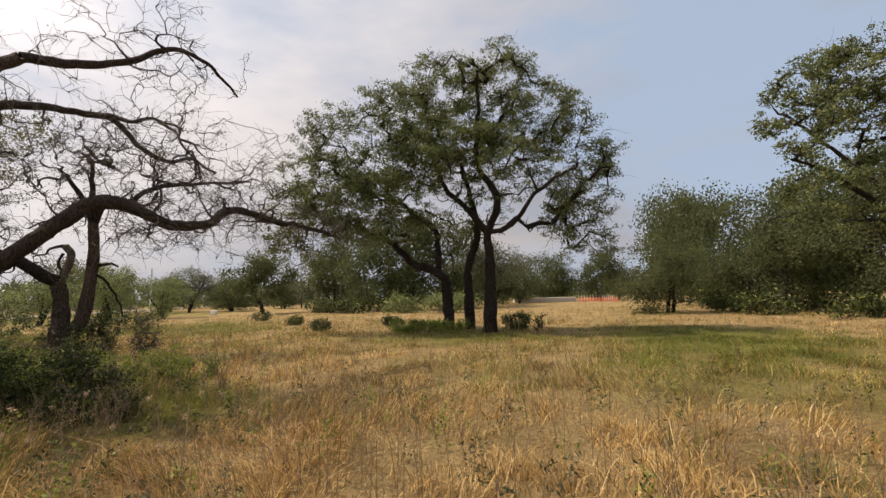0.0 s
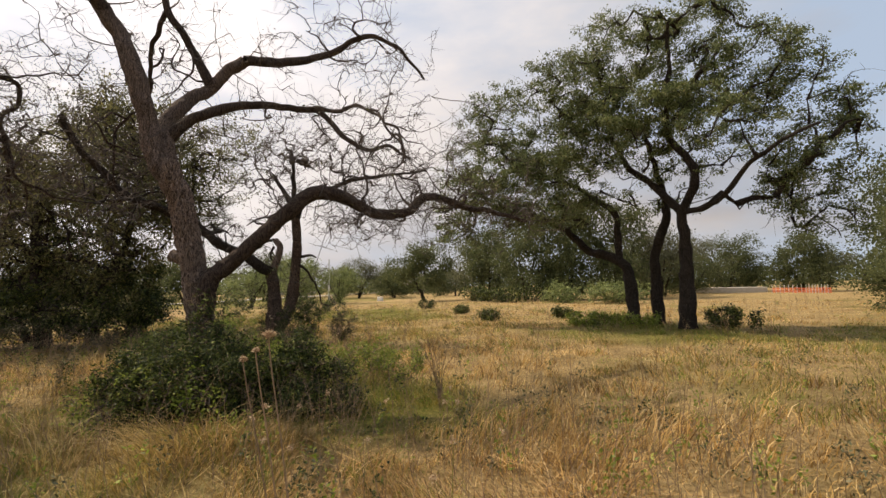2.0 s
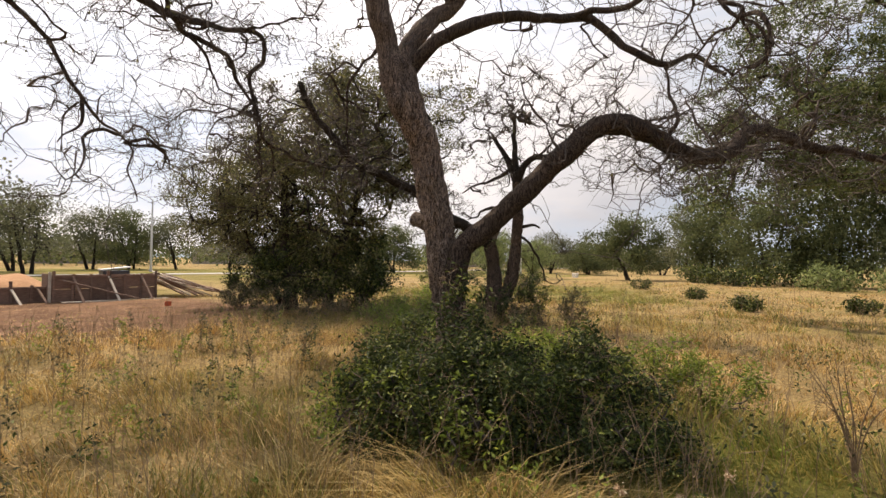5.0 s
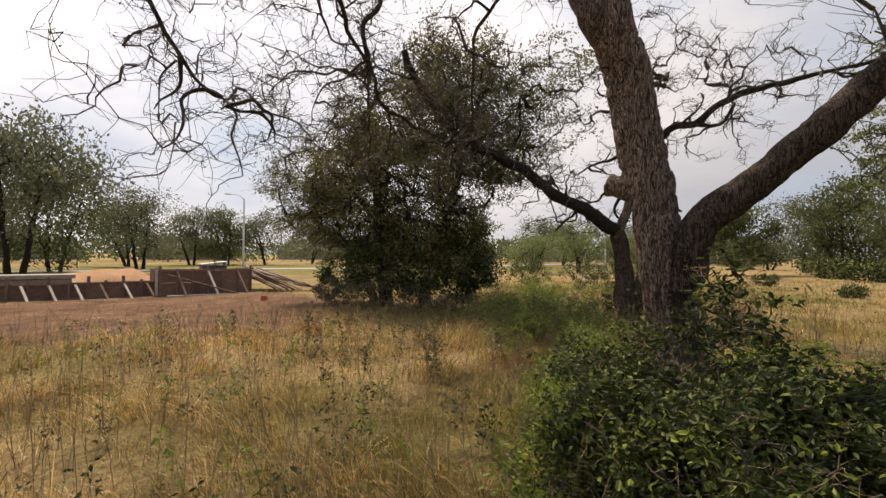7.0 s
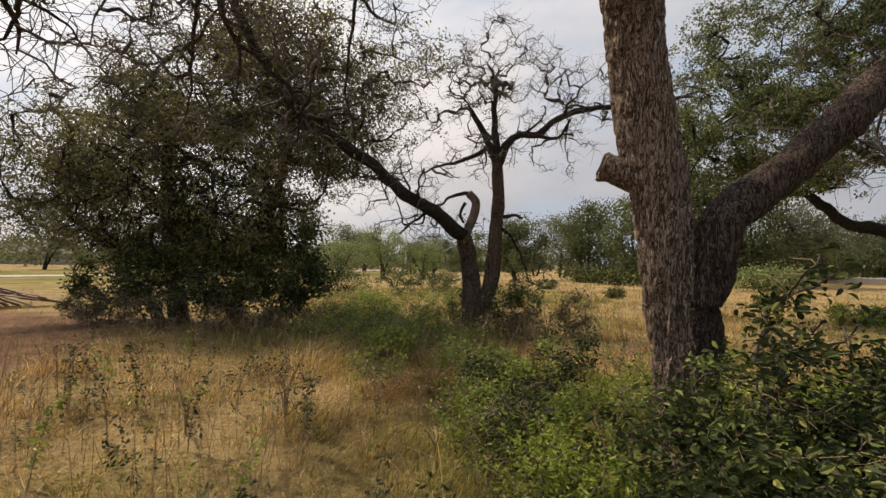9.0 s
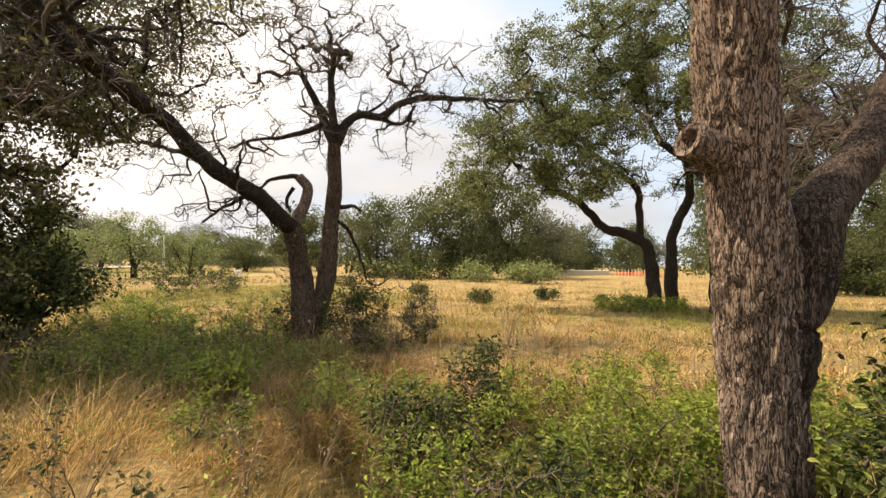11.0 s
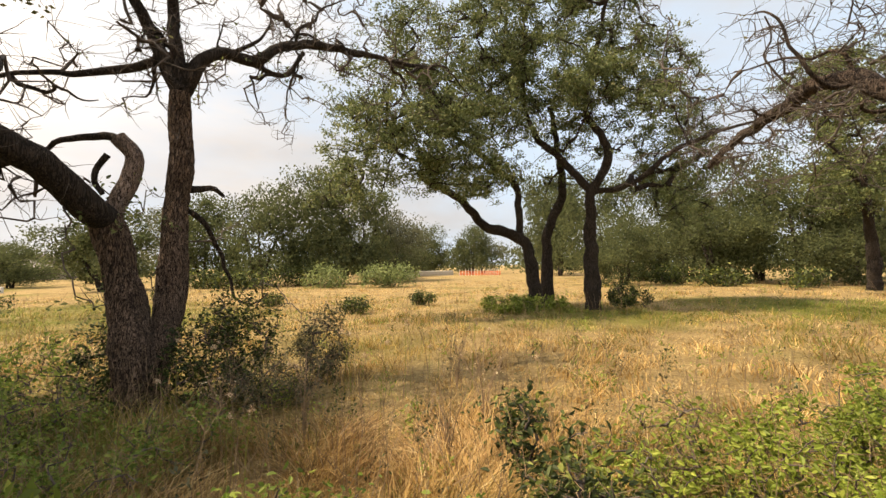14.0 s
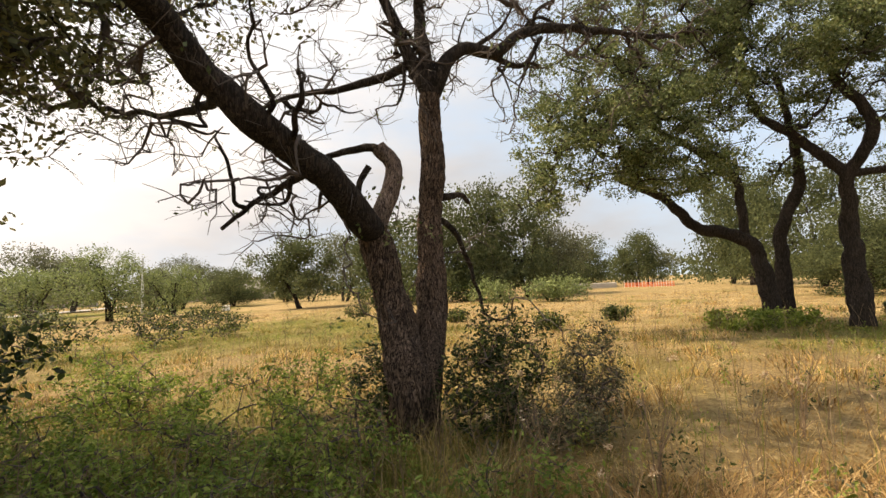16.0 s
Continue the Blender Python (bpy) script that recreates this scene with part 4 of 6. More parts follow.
leafy_oak(
    "dense dark oak thicket with drooping foliage over brush",
    [([(-17.7, 10.5, -0.3), (-17.8, 10.4, 1.5), (-18.3, 10.5, 3.2), (-18.7, 10.7, 5.5)], 0.24, 0.09, "trunk"),
     ([(-16.6, 11.1, -0.3), (-16.2, 11.2, 1.6), (-15.3, 11.2, 3.2), (-14.7, 11.1, 4.8)], 0.2, 0.07, "trunk"),
     ([(-19.6, 11.3, -0.3), (-20.3, 10.9, 1.4), (-21.6, 10.4, 2.4), (-22.8, 9.9, 3.2)], 0.17, 0.06, "trunk"),
     ([(-18.2, 10.5, 2.8), (-19.8, 9.9, 4.2), (-21.4, 9.5, 5.4)], 0.12, 0.05, "limb")],
    [(-17.4, 10.9, 6.1, 2.6, 2.4, 1.7), (-20.0, 10.3, 4.7, 2.4, 2.4, 1.6), (-15.6, 11.1, 6.2, 2.1, 2.2, 2.2), (-22.2, 9.9, 4.2, 1.6, 2.0, 1.5), (-18.3, 10.5, 3.6, 3.8, 2.2, 1.5), (-15.0, 11.1, 3.6, 1.8, 2.0, 1.4), (-22.6, 9.8, 2.6, 1.5, 1.8, 0.9),
     (-17.8, 10.5, 1.4, 3.0, 1.6, 1.1), (-15.6, 10.9, 1.8, 1.8, 1.6, 1.2), (-17.0, 9.6, 4.4, 2.4, 1.2, 1.6), (-14.0, 11.6, 5.8, 1.7, 1.8, 1.5), (-19.6, 10.2, 2.6, 2.2, 1.8, 1.2), (-16.2, 10.8, 2.8, 2.0, 1.8, 1.2), (-15.4, 11.6, 7.3, 1.7, 1.6, 1.1), (-17.0, 11.4, 3.2, 2.6, 1.4, 1.6), (-19.4, 11.2, 4.2, 2.4, 1.4, 1.6), (-15.4, 11.8, 4.8, 2.0, 1.2, 1.6), (-21.2, 10.2, 3.0, 1.8, 1.6, 1.2), (-13.4, 11.6, 4.2, 1.3, 1.4, 0.9), (-12.9, 12.6, 6.2, 1.5, 1.4, 1.3)],
    1250, 118000, 0.082, 0.4, GREY_LEAF, tip=0.019, clear=0.3, clump=0.36, hollow=(-17.6, 10.6, 2.6, 4.4), twiggy=2)

leafy_oak(
    "tall live oak with long low limbs at the field's edge",
    [([(21.0, 19.5, -0.1), (20.8, 19.4, 2.0), (20.0, 19.2, 4.2), (19.2, 19.0, 6.5)], 0.34, 0.14, "trunk"),
     ([(20.3, 19.3, 3.4), (18.2, 18.6, 5.0), (16.2, 18.2, 6.2), (14.4, 18.0, 6.8)], 0.17, 0.05, "limb"),
     ([(19.6, 19.1, 5.2), (17.6, 19.8, 7.8), (16.0, 20.0, 9.4)], 0.13, 0.05, "limb"),
     ([(20.2, 19.3, 3.8), (17.8, 18.0, 4.2), (15.8, 17.4, 4.1)], 0.11, 0.03, "limb")],
    [(17.0, 19.0, 10.0, 2.8, 2.6, 1.8), (15.2, 18.4, 8.2, 1.8, 2.2, 1.3), (19.5, 19.0, 11.0, 3.0, 3.0, 2.0), (16.0, 18.0, 5.6, 1.9, 2.0, 1.2), (21.5, 19.0, 8.0, 3.0, 3.0, 2.6), (18.4, 18.4, 4.6, 1.8, 2.0, 0.9)],
    340, 48000, 0.12, 0.36, OAK_LEAF, clear=2.5)


# ---- groves further off ----
def grove_tree(label, h, r, leaf, material, n_leaf, seed, low=0.15, trunks=1):
    """A tree about its own foot: h high, r wide."""
    global rng
    rng = np.random.default_rng(seed)
    stems = []
    for i in range(trunks):
        a = rng.uniform(0, 6.28)
        o = np.array([math.cos(a), math.sin(a), 0]) * 0.35 * (trunks > 1)
        lean = rng.normal(0, 0.12, 2) * h + o[:2] * 2
        stems.append(([tuple(o), tuple(o + [lean[0] * 0.3, lean[1] * 0.3, h * 0.22]), tuple(o + [lean[0], lean[1], h * 0.6])], 0.032 * h / trunks ** 0.5, 0.06, "trunk"))
    lobes = []
    for i in range(17):
        a, s = rng.uniform(0, 6.28), rng.uniform(0.25, 0.75)
        z = (low + 0.08 + (0.76 - low) * ((i + 0.5) / 17)) * h
        w = math.sqrt(max(0.1, 1 - abs(z / h - 0.5) ** 2 * 2.4))
        lobes.append((math.cos(a) * r * s * w, math.sin(a) * r * s * w, z, r * rng.uniform(0.3, 0.48), r * rng.uniform(0.3, 0.48), h * rng.uniform(0.13, 0.2)))
    lobes.append((0, 0, h * 0.78, r * 0.5, r * 0.5, h * 0.2))
    return leafy_oak(label, stems, lobes, 170, n_leaf, leaf, 0.1 * r, material, BARK_FAR, 0.016, low * h * 0.6, 0.7, 0.12, 0.85)


GROVE = [
    grove_tree("dense dark green oak in the grove behind the field", 8.5, 4.6, 0.21, FAR_LEAF, 11500, 11, 0.02, 2),
    grove_tree("broad green oak at the edge of the meadow", 8.0, 5.0, 0.21, FAR_LEAF, 11500, 12, 0.05, 3),
    grove_tree("rounded oak with a short trunk standing in grass", 7.5, 4.2, 0.2, FAR_LEAF, 13000, 13, 0.14, 1),
    grove_tree("pale feathery mesquite with many thin stems", 7.0, 3.6, 0.15, PALE_LEAF, 9000, 14, 0.14, 5),
    # the haze over this far oak is in its leaf colour
    grove_tree("oak with open limbs in the distance, leaves coloured pale with haze", 8.5, 5.2, 0.19, HAZY_LEAF, 8200, 15, 0.2, 2),
    grove_tree("full green oak crowding the edge of the field", 8.5, 4.9, 0.17, FAR_LEAF, 17000, 16, 0.03, 2),
]
SPOTS = [
    # kind, x, y, scale, height scale
    (2, -20.6, 52.3, 1.0, 1.0),
    (0, -13.0, 55.0, 1.0, 1.1), (1, -8.6, 50.5, 1.0, 1.15), (0, -3.7, 50.0, 1.05, 1.2), (1, 1.6, 52.5, 1.0, 1.15), (4, 5.5, 57.0, 1.0, 1.0), (4, -18.5, 68.0, 1.1, 1.0), (0, 7.0, 63.0, 0.9, 0.75), (1, 11.6, 70.0, 0.9, 0.7),
    (4, 14.0, 80.0, 1.1, 0.95), (1, 19.0, 84.0, 1.1, 0.9), (0, 27.0, 78.0, 1.1, 0.9), (4, 3.5, 72.0, 1.1, 0.9), (1, 34.0, 66.0, 1.3, 1.4), (4, -26.0, 84.0, 1.0, 0.6), (1, -35.5, 76.0, 1.0, 0.6), (4, -52.0, 62.0, 1.1, 0.9), (0, -57.0, 52.0, 1.1, 0.8), (4, 31.0, 82.0, 1.0, 0.8), (1, 22.0, 88.0, 1.0, 0.7), (0, 6.0, 84.0, 1.0, 0.8),
    (0, 29.5, 57.2, 1.2, 1.2), (1, 26.5, 45.0, 1.05, 1.2), (5, 24.5, 36.0, 1.05, 1.05), (5, 23.0, 30.0, 0.9, 0.92), (5, 28.0, 30.0, 1.1, 1.1), (5, 25.0, 25.0, 0.9, 0.95), (5, 29.5, 22.0, 1.1, 1.1), (5, 15.6, 31.5, 0.75, 0.8), (1, 33.0, 40.0, 1.1, 1.2), (0, 38.0, 28.0, 1.1, 1.1), (4, 30.0, 15.0, 1.0, 1.1),
    (4, -41.8, 74.5, 1.0, 0.9), (0, -41.0, 88.0, 1.0, 0.7), (4, -45.4, 74.0, 0.9, 0.8), (0, -50.0, 84.0, 1.0, 0.7), (1, -31.0, 88.0, 1.0, 0.6), (4, -60.0, 80.0, 1.1, 0.9),
    (3, -35.0, 47.5, 1.0, 0.95), (3, -31.5, 51.5, 0.85, 0.9), (3, -37.5, 42.0, 0.9, 0.8),
    (4, -67.9, 9.5, 1.1, 1.05), (4, -86.7, 18.6, 1.15, 1.0), (1, -85.9, 23.5, 1.1, 0.95), (4, -84.5, 29.5, 1.1, 1.0), (4, -47.7, 0.0, 1.2, 1.2), (1, -62.0, 2.0, 1.15, 1.1), (4, -80.4, 9.6, 1.1, 1.0), (4, -90.0, 40.0, 1.1, 0.9), (1, -88.0, 52.0, 1.1, 0.85), (4, -78.0, 64.0, 1.1, 0.85),
]
made = set()
for s_i, (kind, x, y, s, sz) in enumerate(SPOTS):
    m = Matrix.Translation((x, y, gz(x, y) - 0.05)) @ Matrix.Rotation(s_i * 2.4, 4, "Z") @ Matrix.Diagonal((s, s, s * sz, 1))
    if kind in made:
        copy_thing(GROVE[kind], m)
    else:
        GROVE[kind].matrix_basis = m
        made.add(kind)
rng = np.random.default_rng(21)


# ---- shrubs and undergrowth ----
def bush(label, lobes, n_stem, n_leaf, leaf, material, category="bush", spread=0.07, stem=0.006, name="bush", twigs=0.16):
    ob = thing(name, label, category)
    c = np.array(lobes)
    foot = np.c_[c[:, :2] + rng.normal(0, 0.06, (len(c), 2)), [gz(a, b) - 0.03 for a, b in c[:, :2]]]
    tg = lobe_points(lobes, n_stem)
    tg[:, 2] = np.maximum(tg[:, 2], ground_z(tg[:, 0], tg[:, 1]) + 0.08)
    chains = grow(foot, tg, 0.14, 0.25)
    child("wood", branch_heap(chains, stem, stem * 3, 5).mesh("wood", TWIG), ob)
    ends = np.array([q[0][int((len(q[0]) - 1) * s)] for q in chains for s in (0.5, 0.75, 1.0)])
    if twigs:
        child("twig_spray", twig_heap(ends[::3], 2, twigs, 0.0025).mesh("twig_spray", STALK), ob)
    ends = ends[(vnoise(ends * 6.5) > 0.4) & (rng.uniform(0, 1, len(ends)) < 0.85)]
    if leaf < 0.08:
        v, f = broad_leaves(ends, leaf * 1.08, spread, max(1, int(n_leaf * 0.6) // len(ends)), 0.22)
    else:
        v, f = leaves(ends, leaf, spread, max(1, n_leaf // len(ends)), 0.9, 0.4, 0.24)
    v[:, 2] = np.maximum(v[:, 2], ground_z(v[:, 0], v[:, 1]) + 0.01)
    child("foliage", np_mesh("foliage", v, f, material), ob)
    return ob


bush("dense dark green bush round the foot of the leaning oak",
     [(-6.5, 4.75, 0.45, 0.5, 0.45, 0.5), (-6.0, 4.85, 0.5, 0.5, 0.45, 0.5), (-6.75, 5.05, 0.55, 0.35, 0.35, 0.5), (-5.5, 5.3, 0.5, 0.45, 0.45, 0.48), (-6.15, 5.4, 0.65, 0.6, 0.4, 0.5), (-5.75, 5.7, 0.65, 0.4, 0.35, 0.5), (-6.6, 5.3, 0.85, 0.25, 0.25, 0.32), (-5.85, 5.1, 0.85, 0.25, 0.25, 0.25)],
     640, 44000, 0.042, BUSH_LEAF, spread=0.07)
bush("dark glossy shrub with curled leaves beside the bush", [(-5.1, 6.1, 0.55, 0.4, 0.4, 0.5), (-5.3, 6.4, 0.75, 0.35, 0.35, 0.4), (-4.75, 6.3, 0.45, 0.35, 0.35, 0.4)], 190, 9000, 0.048, BUSH_LEAF, "shrub", 0.06, 0.006, "shrub")
bush("leafy yellow-green weeds among the bush stems", [(-5.9, 6.3, 0.5, 0.5, 0.4, 0.5), (-6.9, 4.6, 0.35, 0.4, 0.3, 0.4), (-5.6, 4.75, 0.35, 0.4, 0.25, 0.45), (-6.2, 4.6, 0.6, 0.3, 0.2, 0.3)], 200, 6500, 0.048, LIME_LEAF, "weeds", 0.07, 0.005, "weed_clump")
bush("low green bush with thin stems in the grass", [(-4.9, 5.7, 0.26, 0.45, 0.4, 0.28), (-4.5, 6.1, 0.18, 0.45, 0.4, 0.18)], 170, 7000, 0.045, BUSH_LEAF)
bush("tall leafy sapling with dark leaves beside the leaning oak", [(-6.2, 5.55, 1.1, 0.3, 0.28, 0.42), (-6.19, 5.45, 1.4, 0.18, 0.18, 0.25)], 44, 1500, 0.05, BUSH_LEAF, "sapling", 0.06, 0.006, "sapling")
bush("bright yellow-green weeds beneath the leaning oak", [(-7.1, 5.35, 0.32, 0.5, 0.45, 0.36), (-7.6, 5.8, 0.25, 0.45, 0.4, 0.3), (-7.2, 6.7, 0.28, 0.8, 0.55, 0.32), (-6.5, 7.1, 0.32, 0.8, 0.6, 0.36), (-8.1, 6.5, 0.2, 0.5, 0.45, 0.24), (-5.7, 7.2, 0.32, 0.7, 0.5, 0.36)] + [(-8.0 + 0.23 * i, 6.75 + 0.3 * math.sin(i * 2.1), 0.5, 0.13, 0.13, 0.3 + 0.14 * math.sin(i * 1.7)) for i in range(12)], 860, 50000, 0.036, LIME_LEAF, spread=0.055)
bush("dark green weeds among bright ones", [(-7.75, 6.2, 0.3, 0.4, 0.3, 0.35), (-8.4, 7.4, 0.3, 0.5, 0.4, 0.3)], 150, 5000, 0.05, BUSH_LEAF)
bush("dull green shrub at the foot of the forked oak", [(-9.85, 12.2, 0.55, 0.45, 0.45, 0.6), (-9.4, 12.5, 0.75, 0.42, 0.42, 0.65), (-9.7, 12.7, 1.0, 0.25, 0.25, 0.4), (-10.9, 12.6, 0.5, 0.3, 0.4, 0.6)], 320, 11000, 0.05, BUSH_LEAF)
bush("greyish shrub with dry stalks by the forked oak", [(-8.4, 12.8, 0.6, 0.4, 0.4, 0.55), (-9.1, 11.8, 0.35, 0.6, 0.4, 0.35)], 260, 6500, 0.045, DULL_LEAF)
bush("leafy green undergrowth before the forked oak", [(-11.6, 10.4, 0.28, 0.8, 0.6, 0.32), (-10.4, 10.0, 0.25, 0.7, 0.5, 0.28), (-12.6, 11.4, 0.3, 0.8, 0.7, 0.35), (-11.0, 9.6, 0.2, 0.7, 0.4, 0.25), (-9.9, 10.6, 0.3, 0.5, 0.4, 0.34), (-12.2, 10.0, 0.25, 0.8, 0.5, 0.3), (-13.4, 11.2, 0.3, 0.9, 0.7, 0.36), (-13.0, 10.2, 0.2, 0.8, 0.5, 0.28), (-11.2, 11.3, 0.35, 0.6, 0.5, 0.4), (-14.2, 12.2, 0.3, 0.8, 0.6, 0.4)], 760, 30000, 0.042, WEED_LEAF)
bush("dark weeds in long dry grass", [(-10.9, 9.1, 0.25, 0.4, 0.3, 0.28)], 70, 2200, 0.046, WEED_LEAF)
bush("slender dark shrub standing alone in dry grass", [(-7.65, 8.9, 0.5, 0.14, 0.14, 0.35)], 50, 1000, 0.05, BUSH_LEAF, "shrub", 0.05)
bush("tangled green undergrowth in dry grass", [(-8.4, 6.9, 0.25, 0.45, 0.4, 0.28), (-8.5, 7.9, 0.3, 0.5, 0.4, 0.32), (-9.2, 8.6, 0.25, 0.5, 0.4, 0.3), (-10.2, 8.0, 0.2, 0.4, 0.4, 0.24)], 260, 9000, 0.042, WEED_LEAF, "undergrowth")
bush("mixed green brush between the two old oaks", [(-11.3, 11.6, 0.4, 0.6, 0.5, 0.45), (-12.4, 12.6, 0.4, 0.7, 0.5, 0.5), (-13.6, 13.3, 0.45, 0.9, 0.6, 0.5), (-11.8, 13.4, 0.4, 0.6, 0.5, 0.45), (-14.6, 14.2, 0.5, 0.8, 0.6, 0.6)], 260, 11000, 0.05, WEED_LEAF, "brush")
bush("dark leafy clump in the bright weeds", [(-7.9, 8.0, 0.4, 0.35, 0.3, 0.42)], 90, 3600, 0.046, BUSH_LEAF)
bush("bright leafy weeds rising over the grass", [(-6.6, 8.6, 0.35, 0.45, 0.35, 0.38), (-6.5, 7.9, 0.35, 0.5, 0.35, 0.4), (-5.2, 8.0, 0.35, 0.6, 0.4, 0.38), (-4.4, 7.9, 0.35, 0.5, 0.4, 0.36), (-7.3, 8.3, 0.3, 0.4, 0.3, 0.34)] + [(-7.1 + 0.3 * i, 8.1 + 0.25 * math.sin(i * 1.9), 0.55, 0.12, 0.12, 0.25 + 0.1 * math.sin(i * 2.7)) for i in range(9)], 420, 17000, 0.042, LIME_LEAF, "weeds", 0.06, 0.005, "weed_clump")
bush("pale broad-leaved weed in the grass", [(-10.7, 9.2, 0.3, 0.4, 0.3, 0.15)], 50, 700, 0.10, LIME_LEAF, "weed", 0.06)
bush("grey tangled brush under the oak thicket", [(-15.2, 9.9, 0.4, 1.2, 0.6, 0.55), (-17.0, 9.3, 0.45, 1.2, 0.6, 0.55), (-18.8, 9.3, 0.4, 1.1, 0.6, 0.5), (-14.2, 10.6, 0.3, 0.8, 0.6, 0.4), (-20.4, 9.8, 0.3, 0.9, 0.6, 0.45)], 420, 9000, 0.07, DULL_LEAF)
bush("dark tangled brush filling the foot of the oak thicket", [(-16.4, 10.4, 1.2, 1.6, 0.9, 0.9), (-18.4, 10.2, 1.2, 1.6, 0.9, 0.9), (-14.9, 11.0, 1.1, 1.2, 0.9, 0.9), (-20.2, 10.2, 1.0, 1.0, 0.8, 0.8), (-17.2, 11.2, 2.0, 2.4, 0.8, 1.0), (-19.2, 11.0, 1.8, 1.8, 0.8, 1.0), (-15.4, 11.5, 1.9, 1.4, 0.8, 1.0), (-17.6, 11.0, 3.0, 2.2, 0.7, 0.9), (-14.4, 11.3, 1.0, 0.9, 0.8, 0.8)], 520, 42000, 0.09, BUSH_LEAF, spread=0.14, stem=0.01)
bush("dark low shrub beside the three-trunked oak", [(3.0, 18.8, 0.45, 0.6, 0.5, 0.4), (3.9, 18.6, 0.5, 0.2, 0.2, 0.4)], 110, 2500, 0.09, BUSH_LEAF)
bush("low green plants at the foot of the three-trunked oak", [(-1.4, 19.4, 0.3, 1.1, 0.7, 0.28), (0.2, 19.6, 0.25, 0.9, 0.6, 0.25)], 160, 4500, 0.09, LIME_LEAF)
for label, x, y, r, h in (("tangled dark brush at the meadow edge", -24.2, 25.4, 1.8, 1.9), ("grey-green brush in dry grass", -21.8, 29.6, 1.2, 1.2), ("grey-green brush in dry grass", -20.6, 31.8, 1.3, 1.1), ("small dark shrub in the dry meadow", -18.8, 23.5, 1.5, 1.5), ("small dark shrub in the dry meadow", -17.6, 25.6, 1.5, 1.1), ("dark rounded shrub among dry stalks", -20.6, 21.4, 1.3, 1.4), ("small green shrub in the dry meadow", -8.5, 26.0, 0.5, 0.6),
                          ("small green shrub in the dry meadow", -6.0, 22.0, 0.5, 0.5), ("small green shrub in the dry meadow", -13.2, 33.0, 0.8, 0.7), ("small green shrub in the dry meadow", -2.8, 24.0, 0.5, 0.5)):
    bush(label, [(x, y, h * 0.5, r, r * 0.8, h * 0.5)], 60, 1500, 0.09, BUSH_LEAF, "shrub", 0.1, 0.008, "shrub")
bush("feathery pale green shrub below the grove", [(0.5, 40.0, 0.9, 2.6, 1.2, 0.9), (-4.0, 41.5, 0.9, 1.8, 1.2, 0.9)], 140, 4500, 0.2, PALE_LEAF, spread=0.25, stem=0.012)
bush("dark undergrowth along the foot of the grove", [(-9.5, 45.0, 0.7, 2.6, 1.2, 0.8), (-12.5, 47.0, 0.7, 2.0, 1.0, 0.7), (-5.5, 46.5, 0.8, 2.4, 1.2, 0.9)], 170, 5500, 0.22, BUSH_LEAF, spread=0.3, stem=0.012)
bush("dark undergrowth along the foot of the grove", [(19.5, 31.0, 0.6, 2.0, 1.2, 0.7), (19.0, 26.5, 0.6, 1.6, 1.2, 0.6), (22.0, 36.0, 0.7, 2.0, 1.2, 0.7), (20.5, 22.5, 0.5, 1.8, 1.0, 0.5)], 200, 6500, 0.2, BUSH_LEAF, spread=0.3, stem=0.012)


# ---- grass ----


def strew(n, reach, power):
    """Random places over the meadow, thickest near the walk, none on the bare earth."""
    got = []
    total = 0
    while total < n:
        p = np.c_[rng.uniform(-32, 26, 60000), rng.uniform(-2, 46, 60000)]
        d = np.min(np.linalg.norm(p[:, None, :] - WALK[None], axis=2), axis=1)
        keep = rng.uniform(0, 1, len(p)) < np.minimum(1, (reach / np.maximum(d, 0.1)) ** power)
        w = np.c_[p * 0.45, p[:, :1] * 0]
        wob = np.c_[vnoise(w), vnoise(w + 31)] - 0.5
        keep &= np.linalg.norm(p + wob * 5 - (-22, 4.5), axis=1) > 7.6
        keep &= p[:, 0] + 0.25 * p[:, 1] > -27
        got.append(np.c_[p[keep], d[keep]])
        total += keep.sum()
    return np.vstack(got)[:n]


